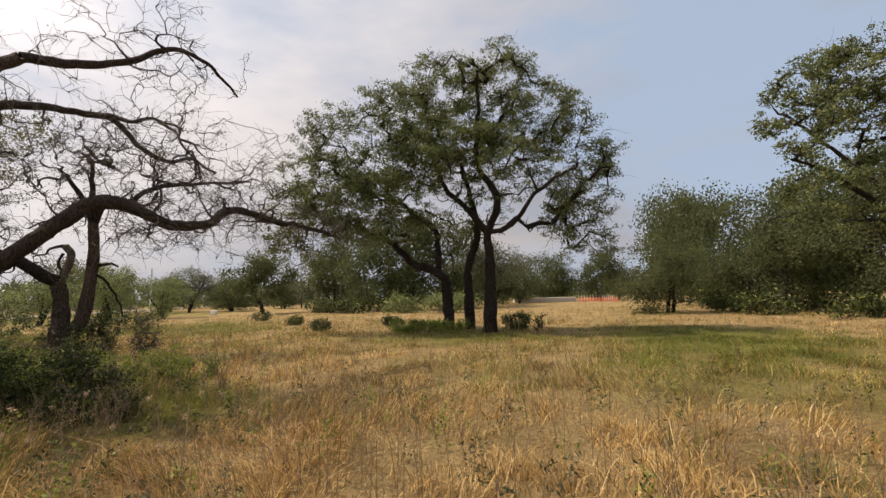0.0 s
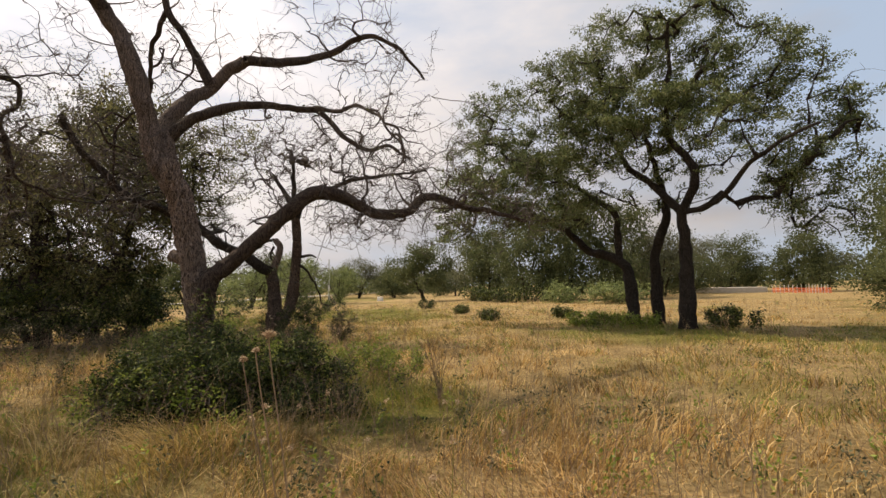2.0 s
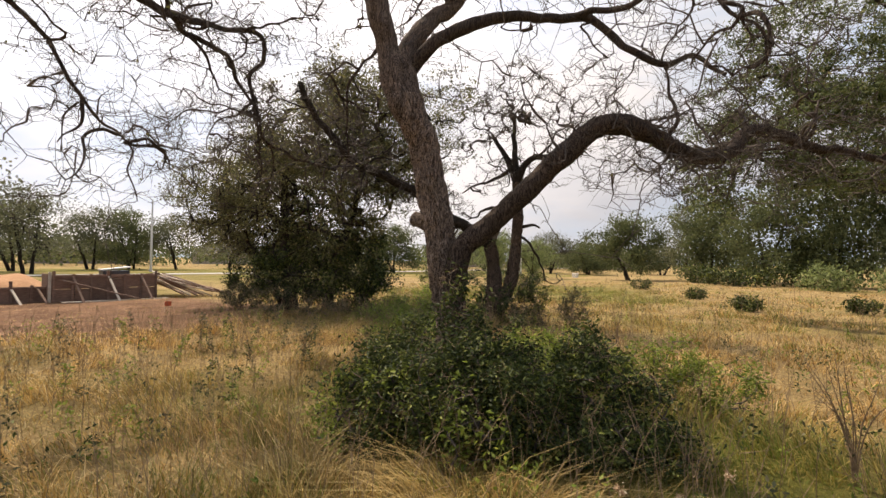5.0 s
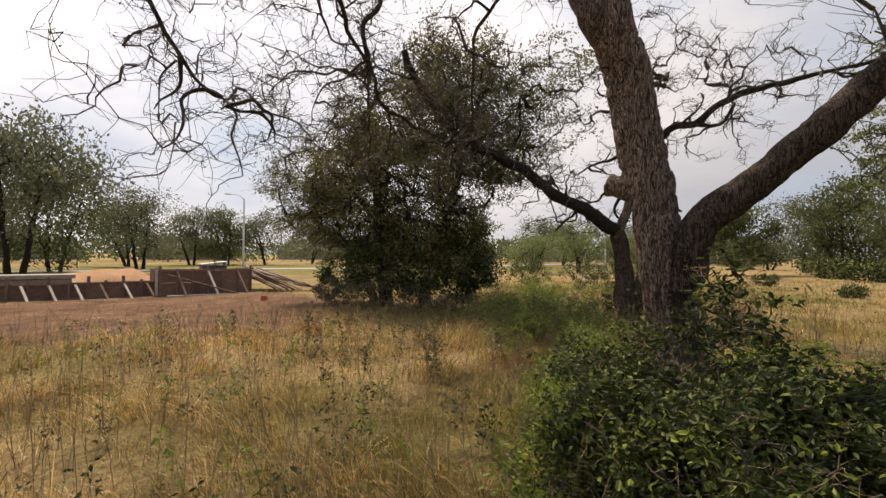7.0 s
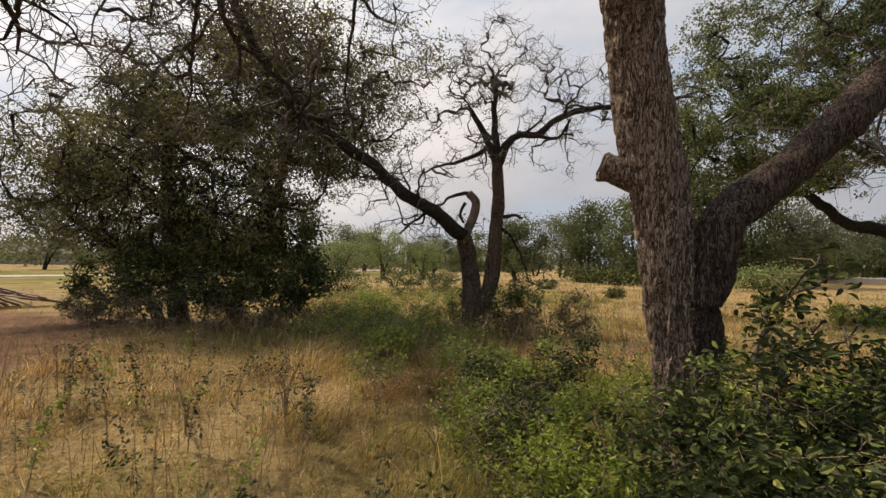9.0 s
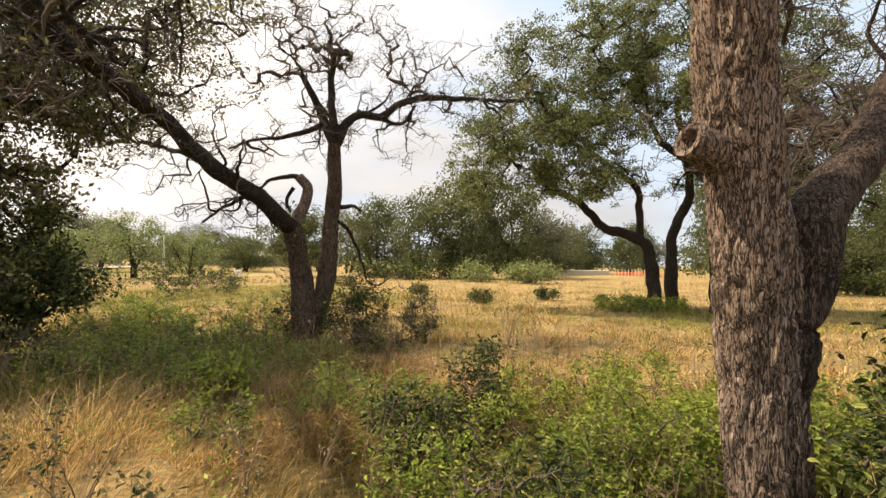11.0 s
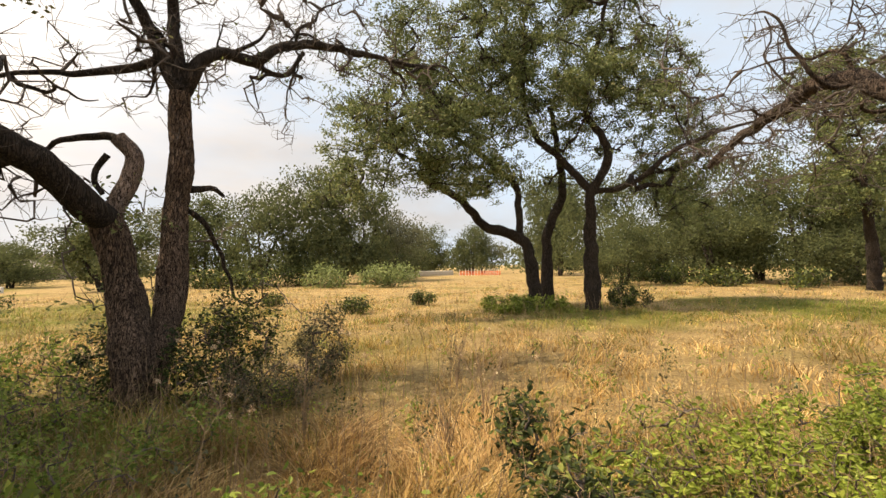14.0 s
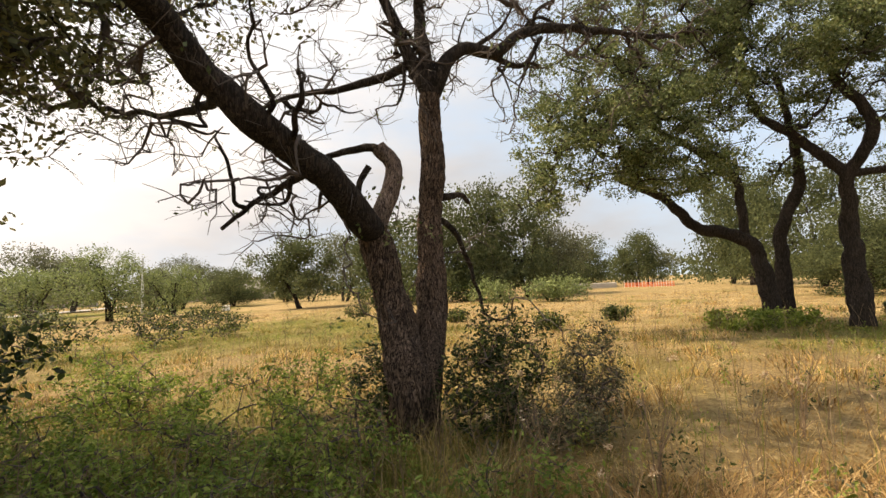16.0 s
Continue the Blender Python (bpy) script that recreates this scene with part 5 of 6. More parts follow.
def blades(places, height, width, lean, material, name, label, tufts=False):
    """Bent tapering blades, in tufts that lean together."""
    n = len(places)
    x, y, d = places.T
    way0 = None
    if tufts:
        c = places[rng.integers(0, n, n // 16)]
        pick = rng.integers(0, len(c), n)
        off = rng.normal(0, 1, (n, 2)) * (0.05 + 0.004 * c[pick, 2:])
        x, y, d = c[pick, 0] + off[:, 0], c[pick, 1] + off[:, 1], c[pick, 2]
        way0 = np.arctan2(off[:, 1], off[:, 0]) + rng.normal(0, 0.5, n)
    tuft = vnoise(np.c_[x * 1.6, y * 1.6, x * 0]) * 2 - 0.4
    way = vnoise(np.c_[x * 0.5, y * 0.5, x * 0 + 3]) * 9 + rng.normal(0, 0.9, n)
    if tufts:
        way = np.where(rng.uniform(0, 1, n) < 0.65, way0, way)
    hgt = height * np.clip(tuft, 0.25, 1.6) * rng.uniform(0.35, 1.2, n) / (1 + d * 0.035)
    wid = width * (1 + d * 0.10) * rng.uniform(0.6, 1.3, n)
    ln = lean * rng.uniform(0.3, 1.6, n) * hgt
    dirx, diry = np.cos(way), np.sin(way)
    face = rng.uniform(0, 6.28, n)
    sx, sy = np.cos(face) * wid / 2, np.sin(face) * wid / 2
    z = ground_z(x, y) - 0.02
    base = np.c_[x, y, z]
    mid = base + np.c_[dirx * ln * 0.35, diry * ln * 0.35, hgt * 0.62]
    tip = base + np.c_[dirx * ln, diry * ln, hgt * rng.uniform(0.7, 1.0, n)]
    side = np.c_[sx, sy, sx * 0]
    v = np.stack([base - side, base + side, mid - side * 0.7, mid + side * 0.7, tip], 1).reshape(-1, 3)
    o = np.arange(n)[:, None] * 5
    f = np.concatenate([o + [0, 1, 3], o + [0, 3, 2], o + [2, 3, 4]], 1).reshape(-1, 3)
    return tagged(new(name, np_mesh(name, v, f, material)), label, "grass", kind="stuff")


blades(strew(60000, 4.0, 1.8), 0.28, 0.0075, 1.0, STRAW, "dry_grass", "dense golden dry meadow grass")
blades(strew(70000, 4.5, 1.7), 0.33, 0.0072, 1.15, STRAW, "dry_grass", "bunched tufts of golden dry grass", True)
blades(strew(40000, 9.0, 1.3), 0.24, 0.010, 0.8, STRAW, "dry_grass", "golden dry grass over the open field")
blades(strew(45000, 3.5, 1.6), 0.16, 0.0075, 2.6, DEAD_GRASS, "matted_grass", "flattened matted straw between the tufts")
blades(strew(7000, 3.0, 1.8), 0.42, 0.0075, 1.9, STRAW, "fallen_straw", "long pale straws bent over the grass")
gp = strew(90000, 4.0, 1.6)
gm = vnoise(np.c_[gp[:, 0] * 0.35, gp[:, 1] * 0.35, gp[:, 0] * 0 + 8])
blades(gp[gm > 0.56], 0.32, 0.006, 0.95, GREEN_BLADE, "green_grass", "patches of green grass among the straw", True)


spots = [(-15, 14, 4.5, 11000), (-12.5, 10, 2.2, 6000), (0.5, 17, 4.0, 6000), (-7.0, 7.5, 1.8, 5000), (6, 9.4, 2.4, 11000), (9, 14.8, 3.2, 12000), (-17, 26, 6.0, 9000), (-4.2, 6.2, 1.2, 3500), (-20, 20, 5.0, 6000), (-7.5, 3.6, 1.2, 2500)]
lush = np.vstack([np.c_[rng.normal(x, r, n), rng.normal(y, r * 0.7, n)] for x, y, r, n in spots])
lush = np.c_[lush, np.min(np.linalg.norm(lush[:, None, :] - WALK[None], axis=2), axis=1)]
blades(lush, 0.30, 0.006, 0.9, GREEN_BLADE, "green_grass", "lush green grass in the greener patches")
tuss = [(-9.4, 7.9, 0.7, 3600), (-8.7, 8.9, 0.6, 2600), (-10.2, 8.6, 0.6, 2600), (-8.3, 9.8, 0.7, 2600), (-9.5, 9.4, 0.7, 2600), (-11.3, 8.8, 0.7, 2400), (-5.7, 4.2, 0.6, 1600), (-6.6, 4.3, 0.5, 1200), (-4.6, 4.9, 0.5, 1300), (-9.6, 10.4, 0.7, 1800), (-2.2, 4.2, 0.7, 1300)]
tuss = np.vstack([np.c_[rng.normal(x, r, n), rng.normal(y, r * 0.7, n), np.full(n, 2.0)] for x, y, r, n in tuss])
blades(tuss, 0.46, 0.006, 1.5, DEAD_GRASS, "tussock_grass", "long arching tussocks of dead brown grass")
litter = np.c_[rng.normal(-21.5, 4.5, 5000), rng.normal(5.0, 4.0, 5000)]
litter = np.c_[litter, np.full(len(litter), 12.0)]
blades(litter, 0.07, 0.009, 3.0, STRAW, "straw_litter", "scattered straw on the bare earth")


def seed_stalks(n):
    """Thin dry stalks with small dark heads."""
    h, hv, hf, c = Heap(), [], [], 0
    pl = strew(n, 3.6, 2.1)
    for x, y, d in pl:
        z = gz(x, y)
        ht = rng.uniform(0.4, 0.85)
        lean = rng.normal(0, 0.14, 2)
        top = np.array([x + lean[0], y + lean[1], z + ht])
        r = 0.0018 * (1 + d * 0.07)
        h.add(*tube([(x, y, z), (x + lean[0] * 0.35, y + lean[1] * 0.35, z + ht * 0.55), top], [r * 1.3, r, r * 0.7], 3))
        heads = [top]
        for _ in range(rng.integers(0, 3)):
            s = rng.uniform(0.5, 0.85)
            foot = np.array([x + lean[0] * s, y + lean[1] * s, z + ht * s])
            e = foot + np.array([*rng.normal(0, 0.07, 2), rng.uniform(0.05, 0.14)])
            h.add(*tube([foot, (foot + e) / 2 + rng.normal(0, 0.008, 3), e], [r, r * 0.8, r * 0.6], 3))
            heads.append(e)
        for q in heads:
            s = rng.uniform(0.008, 0.016) * (1 + d * 0.05)
            o = np.array([(1, 0, 0), (-1, 0, 0), (0, 1, 0), (0, -1, 0), (0, 0, 1.2), (0, 0, -0.9)]) * s
            h.add(q + o, np.array([(0, 2, 4, 4), (2, 1, 4, 4), (1, 3, 4, 4), (3, 0, 4, 4), (2, 0, 5, 5), (1, 2, 5, 5), (3, 1, 5, 5), (0, 3, 5, 5)]))
    return tagged(new("dry_weeds", h.mesh("dry_weeds", STALK, False)), "thin brown weed stalks with dried seed heads", "weeds", kind="stuff")


seed_stalks(5200)


def meadow_weeds(n, material, name, label, power):
    """Small leafy plants scattered through the grass."""
    pl = strew(n, 4.0, power)
    pts = []
    for x, y, d in pl:
        z = gz(x, y)
        ht = rng.uniform(0.12, 0.42)
        k = int(ht * 40)
        a = rng.normal(0, 0.05, 2)
        s = np.linspace(0.2, 1, k)[:, None]
        pts.append(np.c_[x + a[0] * s + rng.normal(0, 0.05, (k, 1)), y + a[1] * s + rng.normal(0, 0.05, (k, 1)), z + ht * s])
    v, f = leaves(np.vstack(pts), 0.045, 0.022, 3, 0.8)
    return tagged(new(name, np_mesh(name, v, f, material)), label, "weeds", kind="stuff")


meadow_weeds(700, LIME_LEAF, "green_weeds", "small bright green weeds among dry grass", 1.4)
meadow_weeds(600, DULL_LEAF, "grey_weeds", "small greyish withered weeds among dry grass", 1.4)
meadow_weeds(350, BUSH_LEAF, "dark_weeds", "small dark green weeds among dry grass", 1.4)


# ---- dead weeds and thistles by the path ----
def dead_weed(x, y, ht, n, seed):
    ob = thing("dead_weed", "tall dead brown weed with many bare stems", "weed")
    z = gz(x, y)
    h = Heap()
    tips = []
    for i in range(n):
        a = rng.uniform(0, 6.28)
        s = rng.uniform(0.1, 0.35) * ht
        p = resample([(x, y, z - 0.02), (x + math.cos(a) * s * 0.25, y + math.sin(a) * s * 0.25, z + ht * 0.45), (x + math.cos(a) * s, y + math.sin(a) * s, z + ht * rng.uniform(0.6, 1.0))], 0.08, 0.02, seed + i)
        h.add(*tube(p, np.linspace(0.007, 0.0025, len(p)), 5))
        tips += list(p[len(p) // 3::2])
    child("wood", h.mesh("wood", STALK), ob)
    child("twig_spray", twig_heap(tips, 2, 0.14, 0.0016).mesh("twig_spray", STALK), ob)
    v, f = leaves(np.array(tips), 0.028, 0.035, 3)
    child("dry_foliage", np_mesh("dry_foliage", v, f, FLUFF if seed % 2 else DULL_LEAF), ob)


for wi, (x, y, ht, n) in enumerate([(-3.3, 6.7, 1.0, 9), (-9.6, 7.0, 0.7, 5), (-10.2, 6.3, 0.75, 5), (-9.1, 7.0, 0.6, 4), (-10.7, 5.6, 0.6, 4), (-8.4, 6.0, 0.55, 4), (-7.9, 9.6, 0.8, 6), (-7.2, 10.3, 0.9, 6), (-8.9, 10.6, 0.8, 8), (-9.6, 10.9, 0.8, 8), (-6.9, 11.6, 0.9, 6)]):
    dead_weed(x, y, ht, n, wi)


def leafy_weed(x, y, ht, material, label):
    """A slender upright weed with small leaves up its stem."""
    ob = thing("leafy_weed", label, "weed", group="upright weeds beside the path")
    z = gz(x, y)
    lean = rng.normal(0, 0.1, 2)
    p = resample([(x, y, z - 0.02), (x + lean[0] * 0.3, y + lean[1] * 0.3, z + ht * 0.5), (x + lean[0], y + lean[1], z + ht)], 0.05, 0.012, int(x * 10))
    v, f = tube(p, np.linspace(0.006, 0.0025, len(p)), 6)
    child("stalk", np_mesh("stalk", v, f, STALK, True), ob)
    h, pts = Heap(), list(p[len(p) // 3:])
    for q in p[len(p) // 4::2]:
        a, r = rng.uniform(0, 6.28), rng.uniform(0.06, 0.16) * ht / 0.6
        e = q + np.array([math.cos(a) * r, math.sin(a) * r, r * rng.uniform(0.5, 1.2)])
        h.add(*tube([q, (q + e) / 2 + rng.normal(0, 0.008, 3), e], [0.003, 0.0025, 0.0018], 4))
        pts += [e, (q + e) / 2]
    child("wood", h.mesh("wood", STALK), ob)
    v, f = broad_leaves(np.array(pts), 0.05, 0.018, 4, 0.2)
    child("foliage", np_mesh("foliage", v, f, material), ob)


for x, y, ht, kind in ((-11.07, 5.16, 0.62, 1), (-10.82, 6.23, 0.6, 0), (-10.39, 5.39, 0.55, 0), (-10.71, 4.46, 0.5, 2), (-11.95, 5.3, 0.6, 1), (-10.2, 3.86, 0.4, 2), (-9.58, 5.84, 0.6, 1), (-11.71, 5.8, 0.62, 0), (-12.22, 5.37, 0.6, 1), (-13.16, 4.59, 0.6, 1),
                       (-12.6, 4.33, 0.5, 2), (-10.24, 3.13, 0.4, 2), (-8.63, 4.37, 0.45, 0), (-10.1, 3.6, 0.35, 2), (-12.43, 6.9, 0.6, 1), (-8.29, 3.4, 0.35, 2), (-10.79, 6.9, 0.6, 1), (-9.79, 6.14, 0.5, 0), (-9.74, 7.4, 0.5, 0), (-9.4, 5.0, 0.4, 2), (-13.5, 6.2, 0.6, 1), (-7.32, 9.41, 0.55, 0)):
    leafy_weed(x, y, ht, (BUSH_LEAF, DULL_LEAF, LIME_LEAF)[kind], ("upright dark green weed in dry grass", "withered brown weed standing in dry grass", "bright green weed in dry grass")[kind])


def thistle(foot, head, size, seed):
    ob = thing("dried_thistle", "withered brown thistle head on a bent stalk", "thistle")
    foot, head = np.array(foot), np.array(head)
    p = resample([foot, foot * 0.5 + head * 0.5 + np.array([0.03, 0.02, 0.05]), head], 0.04, 0.01, seed)
    v, f = tube(p, np.linspace(0.0035, 0.0022, len(p)), 6)
    child("stalk", np_mesh("stalk", v, f, STALK, True), ob)
    v, f = tube([head + np.array([0, 0, s * size]) for s in (-0.1, 0.1, 0.3, 0.45)], [0.05 * size, 0.3 * size, 0.3 * size, 0.16 * size], 10)
    bulb = child("bulb", np_mesh("bulb", v, f, STALK, True), ob)
    n = 420
    d = rng.normal(0, 1, (n, 3)) * (0.7, 0.7, 0.35) + (0.5, 0.2, 0.12)
    d /= np.linalg.norm(d, axis=1)[:, None]
    c = head + np.array([0, 0, 0.3 * size])
    side = np.cross(d, rng.normal(0, 1, (n, 3)))
    side /= np.linalg.norm(side, axis=1)[:, None]
    ln = size * rng.uniform(0.3, 0.72, n)[:, None]
    w = size * 0.045
    v = np.stack([c + d * 0.1 * size - side * w, c + d * 0.1 * size + side * w, c + d * ln * 0.6 + side * w, c + d * ln + rng.normal(0, 0.1, (n, 3)) * size, c + d * ln * 0.6 - side * w], 1).reshape(-1, 3)
    o = np.arange(n)[:, None] * 5
    f = np.concatenate([o + [0, 1, 2], o + [0, 2, 4], o + [4, 2, 3]], 1).reshape(-1, 3)
    child("fluff", np_mesh("fluff", v, f, FLUFF), bulb)


for head, size in (((-2.25, 1.91, 1.515), 0.034), ((-2.285, 1.89, 1.47), 0.022), ((-2.318, 1.871, 1.443), 0.022)):
    thistle((-2.2, 2.0, gz(-2.2, 2.0) - 0.02), head, size, int(size * 100))


def fluff_flower(x, y, ht):
    """A white seed ball on a stalk."""
    ob = thing("seed_flower", "white fluffy seed head on a thin stalk", "wildflower", group="seed heads in the meadow")
    z = gz(x, y)
    lean = rng.normal(0, 0.08, 2)
    top = np.array([x + lean[0], y + lean[1], z + ht])
    v, f = tube([(x, y, z), (x + lean[0] * 0.3, y + lean[1] * 0.3, z + ht * 0.6), top], [0.003, 0.0025, 0.002], 4)
    child("stalk", np_mesh("stalk", v, f, GREEN_BLADE), ob)
    v, f = leaves(np.array([top]), 0.018, 0.011, 60, 1.0)
    child("seed_ball", np_mesh("seed_ball", v, f, FLUFF), ob)


for x, y in np.c_[rng.uniform(-4.6, -1.8, 14), rng.uniform(3.4, 5.4, 14)]:
    fluff_flower(x, y, rng.uniform(0.35, 0.65))
for x, y in np.c_[rng.uniform(-10.2, -6.6, 22), rng.uniform(9.6, 12.0, 22)]:
    fluff_flower(x, y, rng.uniform(0.5, 0.95))


# ---- building site ----
def box(a, b, bevel=0.0):
    """A box from corner a to corner b."""
    bm = bmesh.new()
    bmesh.ops.create_cube(bm, size=1)
    a, b = Vector(a), Vector(b)
    for v in bm.verts:
        v.co = Vector([(a[i] + b[i]) / 2 + v.co[i] * (b[i] - a[i]) for i in range(3)])
    if bevel:
        bmesh.ops.bevel(bm, geom=bm.edges[:], offset=bevel, segments=1, affect="EDGES")
    return bm


def stick(p, q, w, d=None):
    """A squared timber from p to q."""
    p, q = Vector(p), Vector(q)
    bm = box((-w / 2, -(d or w) / 2, 0), (w / 2, (d or w) / 2, (q - p).length), 0.004)
    m = Matrix.Translation(p) @ (q - p).to_track_quat("Z", "Y").to_matrix().to_4x4()
    bm.transform(m)
    return bm


def formwork(y0, y1, z0, z1, x, label, tall):
    ob = thing("formwork_wall", label, "formwork", group="timber formwork of the building site")
    n = max(1, round((y1 - y0) / 1.22))
    w = (y1 - y0) / n
    for i in range(n):
        rows = 2 if tall else 1
        for r in range(rows):
            a, b = z0 + (z1 - z0) * r / rows, z0 + (z1 - z0) * (r + 1) / rows
            part("panel", box((x, y0 + i * w + 0.006, a + 0.004), (x + 0.03, y0 + (i + 1) * w - 0.006, b - 0.004), 0.003), PLANK, ob)
    for i in range(n * 2 + 1):
        y = y0 + (y1 - y0) * i / (n * 2)
        rise = (0.24 if i % 2 == 0 else 0.06) if not tall else (0.16 if i % 3 == 0 else 0.02)
        part("stud", stick((x + 0.055, y, z0 - 0.05), (x + 0.055 + 0.02 * math.sin(i * 2.3), y + 0.03 * math.sin(i * 1.7), z1 + rise), 0.07, 0.1), PLANK, ob)
    part("top_rail", box((x + 0.035, y0, z1 - 0.12), (x + 0.08, y1, z1 - 0.03), 0.004), PLANK, ob)
    part("bottom_rail", box((x + 0.035, y0, z0 + 0.02), (x + 0.08, y1, z0 + 0.10), 0.004), PLANK, ob)
    for i in range(n if tall else n + n // 2):
        y = y0 + (i + 0.5) * w * (1 if tall else 2 / 3)
        part("brace", stick((x + 0.1, y, z1 - 0.1), (x + (1.1 if tall else 0.75), y + 0.25, z0 - 0.02), 0.09, 0.045), PALE_WOOD if i % 2 or i % 5 == 0 and not tall else PLANK, ob)
    return ob


formwork(-6.5, 5.7, -0.36, 0.36, -29.0, "low timber formwork wall propped by pale raking braces", False)
formwork(5.75, 9.6, -0.38, 0.86, -28.6, "tall brown timber formwork wall with studs and braces", True)
slope = thing("timber_ramp", "sloping stack of weathered timbers against formwork", "timbers")
for i in range(11):
    part("timber", stick((-28.7 - i * 0.26, 9.5 + 0.1 * (i % 3), 0.86 - 0.02 * i), (-28.0 - i * 0.24, 12.0 - 0.25 * (i % 4), -0.3), 0.2, 0.06), PLANK if i % 3 else PALE_WOOD, slope)
for i in range(14):
    a, b = 9.7 + 0.17 * i + 0.1 * math.sin(i * 2.7), 0.5 + 0.3 * math.sin(i * 1.3)
    part("timber", stick((-29.6 + 1.1 * math.sin(i * 2.1), a, 0.95 - 0.075 * i), (-28.3 + b, a + 1.3 + 0.3 * math.sin(i * 3.1), 0.35 - 0.05 * i), 0.14, 0.05), PLANK if i % 4 else PALE_WOOD, slope)
part("cross_timber", stick((-28.55, 9.7, 0.86), (-31.2, 9.7, 0.72), 0.1), PLANK, slope)
lying = thing("scaffold_board", "long pale board lying along the formwork foot", "board")
part("board", stick((-27.7, 5.9, -0.27), (-27.8, 9.9, -0.29), 0.2, 0.05), PALE_WOOD, lying)
slant = thing("raking_shore", "long slanting timber shore against the formwork", "timber")
part("shore", stick((-28.4, 6.0, 0.62), (-27.6, 8.8, -0.3), 0.14, 0.06), PLANK, slant)


def sand_heap():
    u, w = np.meshgrid(np.linspace(-1, 1, 60), np.linspace(-1, 1, 60), indexing="ij")
    r = np.hypot(u, w)
    x, y = -34.0 + u * 3.2, 3.9 + w * 4.2
    n = vnoise(np.c_[x.ravel() * 0.9, y.ravel() * 0.9, x.ravel() * 0]).reshape(r.shape)
    z = -0.45 + np.clip(np.cos(np.clip(r, 0, 1) * np.pi) * 0.5 + 0.5, 0, 1) * 1.3 * (0.75 + 0.5 * n) + 0.12 * n * (r < 0.9)
    i = (np.arange(59)[:, None] * 60 + np.arange(59)[None, :]).ravel()
    me = np_mesh("sand_mound", np.stack([x, y, z], -1).reshape(-1, 3), np.stack([i, i + 60, i + 61, i + 1], -1), SAND, True)
    tagged(new("sand_mound", me), "mound of orange sand behind the formwork", "sand heap")


sand_heap()


def clods(n):
    h = Heap()
    o = np.array([(1, 0, 0), (-1, 0, 0), (0, 1, 0), (0, -1, 0), (0, 0, 0.8), (0, 0, -0.6)])
    fc = np.array([(0, 2, 4, 4), (2, 1, 4, 4), (1, 3, 4, 4), (3, 0, 4, 4), (2, 0, 5, 5), (1, 2, 5, 5), (3, 1, 5, 5), (0, 3, 5, 5)])
    a, r = rng.uniform(0, 6.28, n), 7.8 * rng.uniform(0, 1, n) ** 0.5
    for x, y in np.c_[-21.5 + r * np.cos(a), 4.5 + r * np.sin(a)]:
        q = o * rng.uniform(0.02, 0.15) * rng.uniform(0.6, 1.4, (6, 3)) * (1, 1, 0.6)
        h.add(q + (x, y, gz(x, y) + 0.01), fc)
    tagged(new("soil_clods", h.mesh("soil_clods", SOIL, False)), "broken clods of brown earth", "soil", kind="stuff")


clods(6500)
stack = thing("panel_stack", "stack of weathered grey-brown formwork panels behind the low wall", "panels")
for i in range(5):
    part("panel", box((-32.2 + 0.04 * i, -2.0 + 0.1 * (i % 3), -0.32 + 0.19 * i), (-30.9 + 0.05 * i, 2.9 - 0.12 * (i % 2), -0.15 + 0.19 * i), 0.01), PALE_WOOD if i == 2 else WEATHERED, stack)
chest = thing("tool_chest", "black tool chest with a tilted white lid", "tool chest", (-30.3, 8.3, 0))
part("body", box((-0.4, -0.55, -0.3), (0.4, 0.55, 0.98), 0.02), DARK, chest)
part("lid", stick((0.0, -0.6, 1.02), (0.0, 0.6, 1.16), 0.7, 0.05), WHITE, chest)
corner = thing("formwork_return", "short timber formwork return at the wall corner", "formwork")
part("panel", box((-30.8, 5.66, -0.38), (-28.6, 5.72, 0.86), 0.004), PLANK, corner)
part("stud", stick((-28.56, 5.62, -0.4), (-28.56, 5.62, 0.98), 0.1), PALE_WOOD, corner)
part("stud", stick((-28.75, 5.6, -0.4), (-28.75, 5.6, 0.9), 0.08), PLANK, corner)
barrel = thing("drum", "dark steel drum at the edge of the site", "drum", (-44.5, 25.2, gz(-44.5, 25.2)))
dv, df = tube([(0, 0, -0.02), (0, 0, 0.3), (0, 0, 0.32), (0, 0, 0.6), (0, 0, 0.62), (0, 0, 0.9), (0, 0, 0.9)], [0.42, 0.42, 0.45, 0.45, 0.42, 0.42, 0.02], 20)
child("shell", np_mesh("shell", dv, df, DARK), barrel)
keg = thing("bucket", "orange bucket beside the drum", "bucket", (-44.0, 26.6, gz(-44.0, 26.6)))
dv, df = tube([(0, 0, -0.02), (0, 0, 0.55), (0, 0, 0.55)], [0.28, 0.36, 0.02], 18)
child("shell", np_mesh("shell", dv, df, SAND), keg)
flag = thing("marker_flag", "small orange marker flag in bare earth", "flag", (-21.0, 7.6, gz(-21, 7.6)))
part("wire", stick((0, 0, -0.03), (0, 0, 0.38), 0.008), METAL, flag)
fb = box((-0.005, 0, 0.22), (0.005, 0.2, 0.38))
part("pennant", fb, ORANGE, flag)


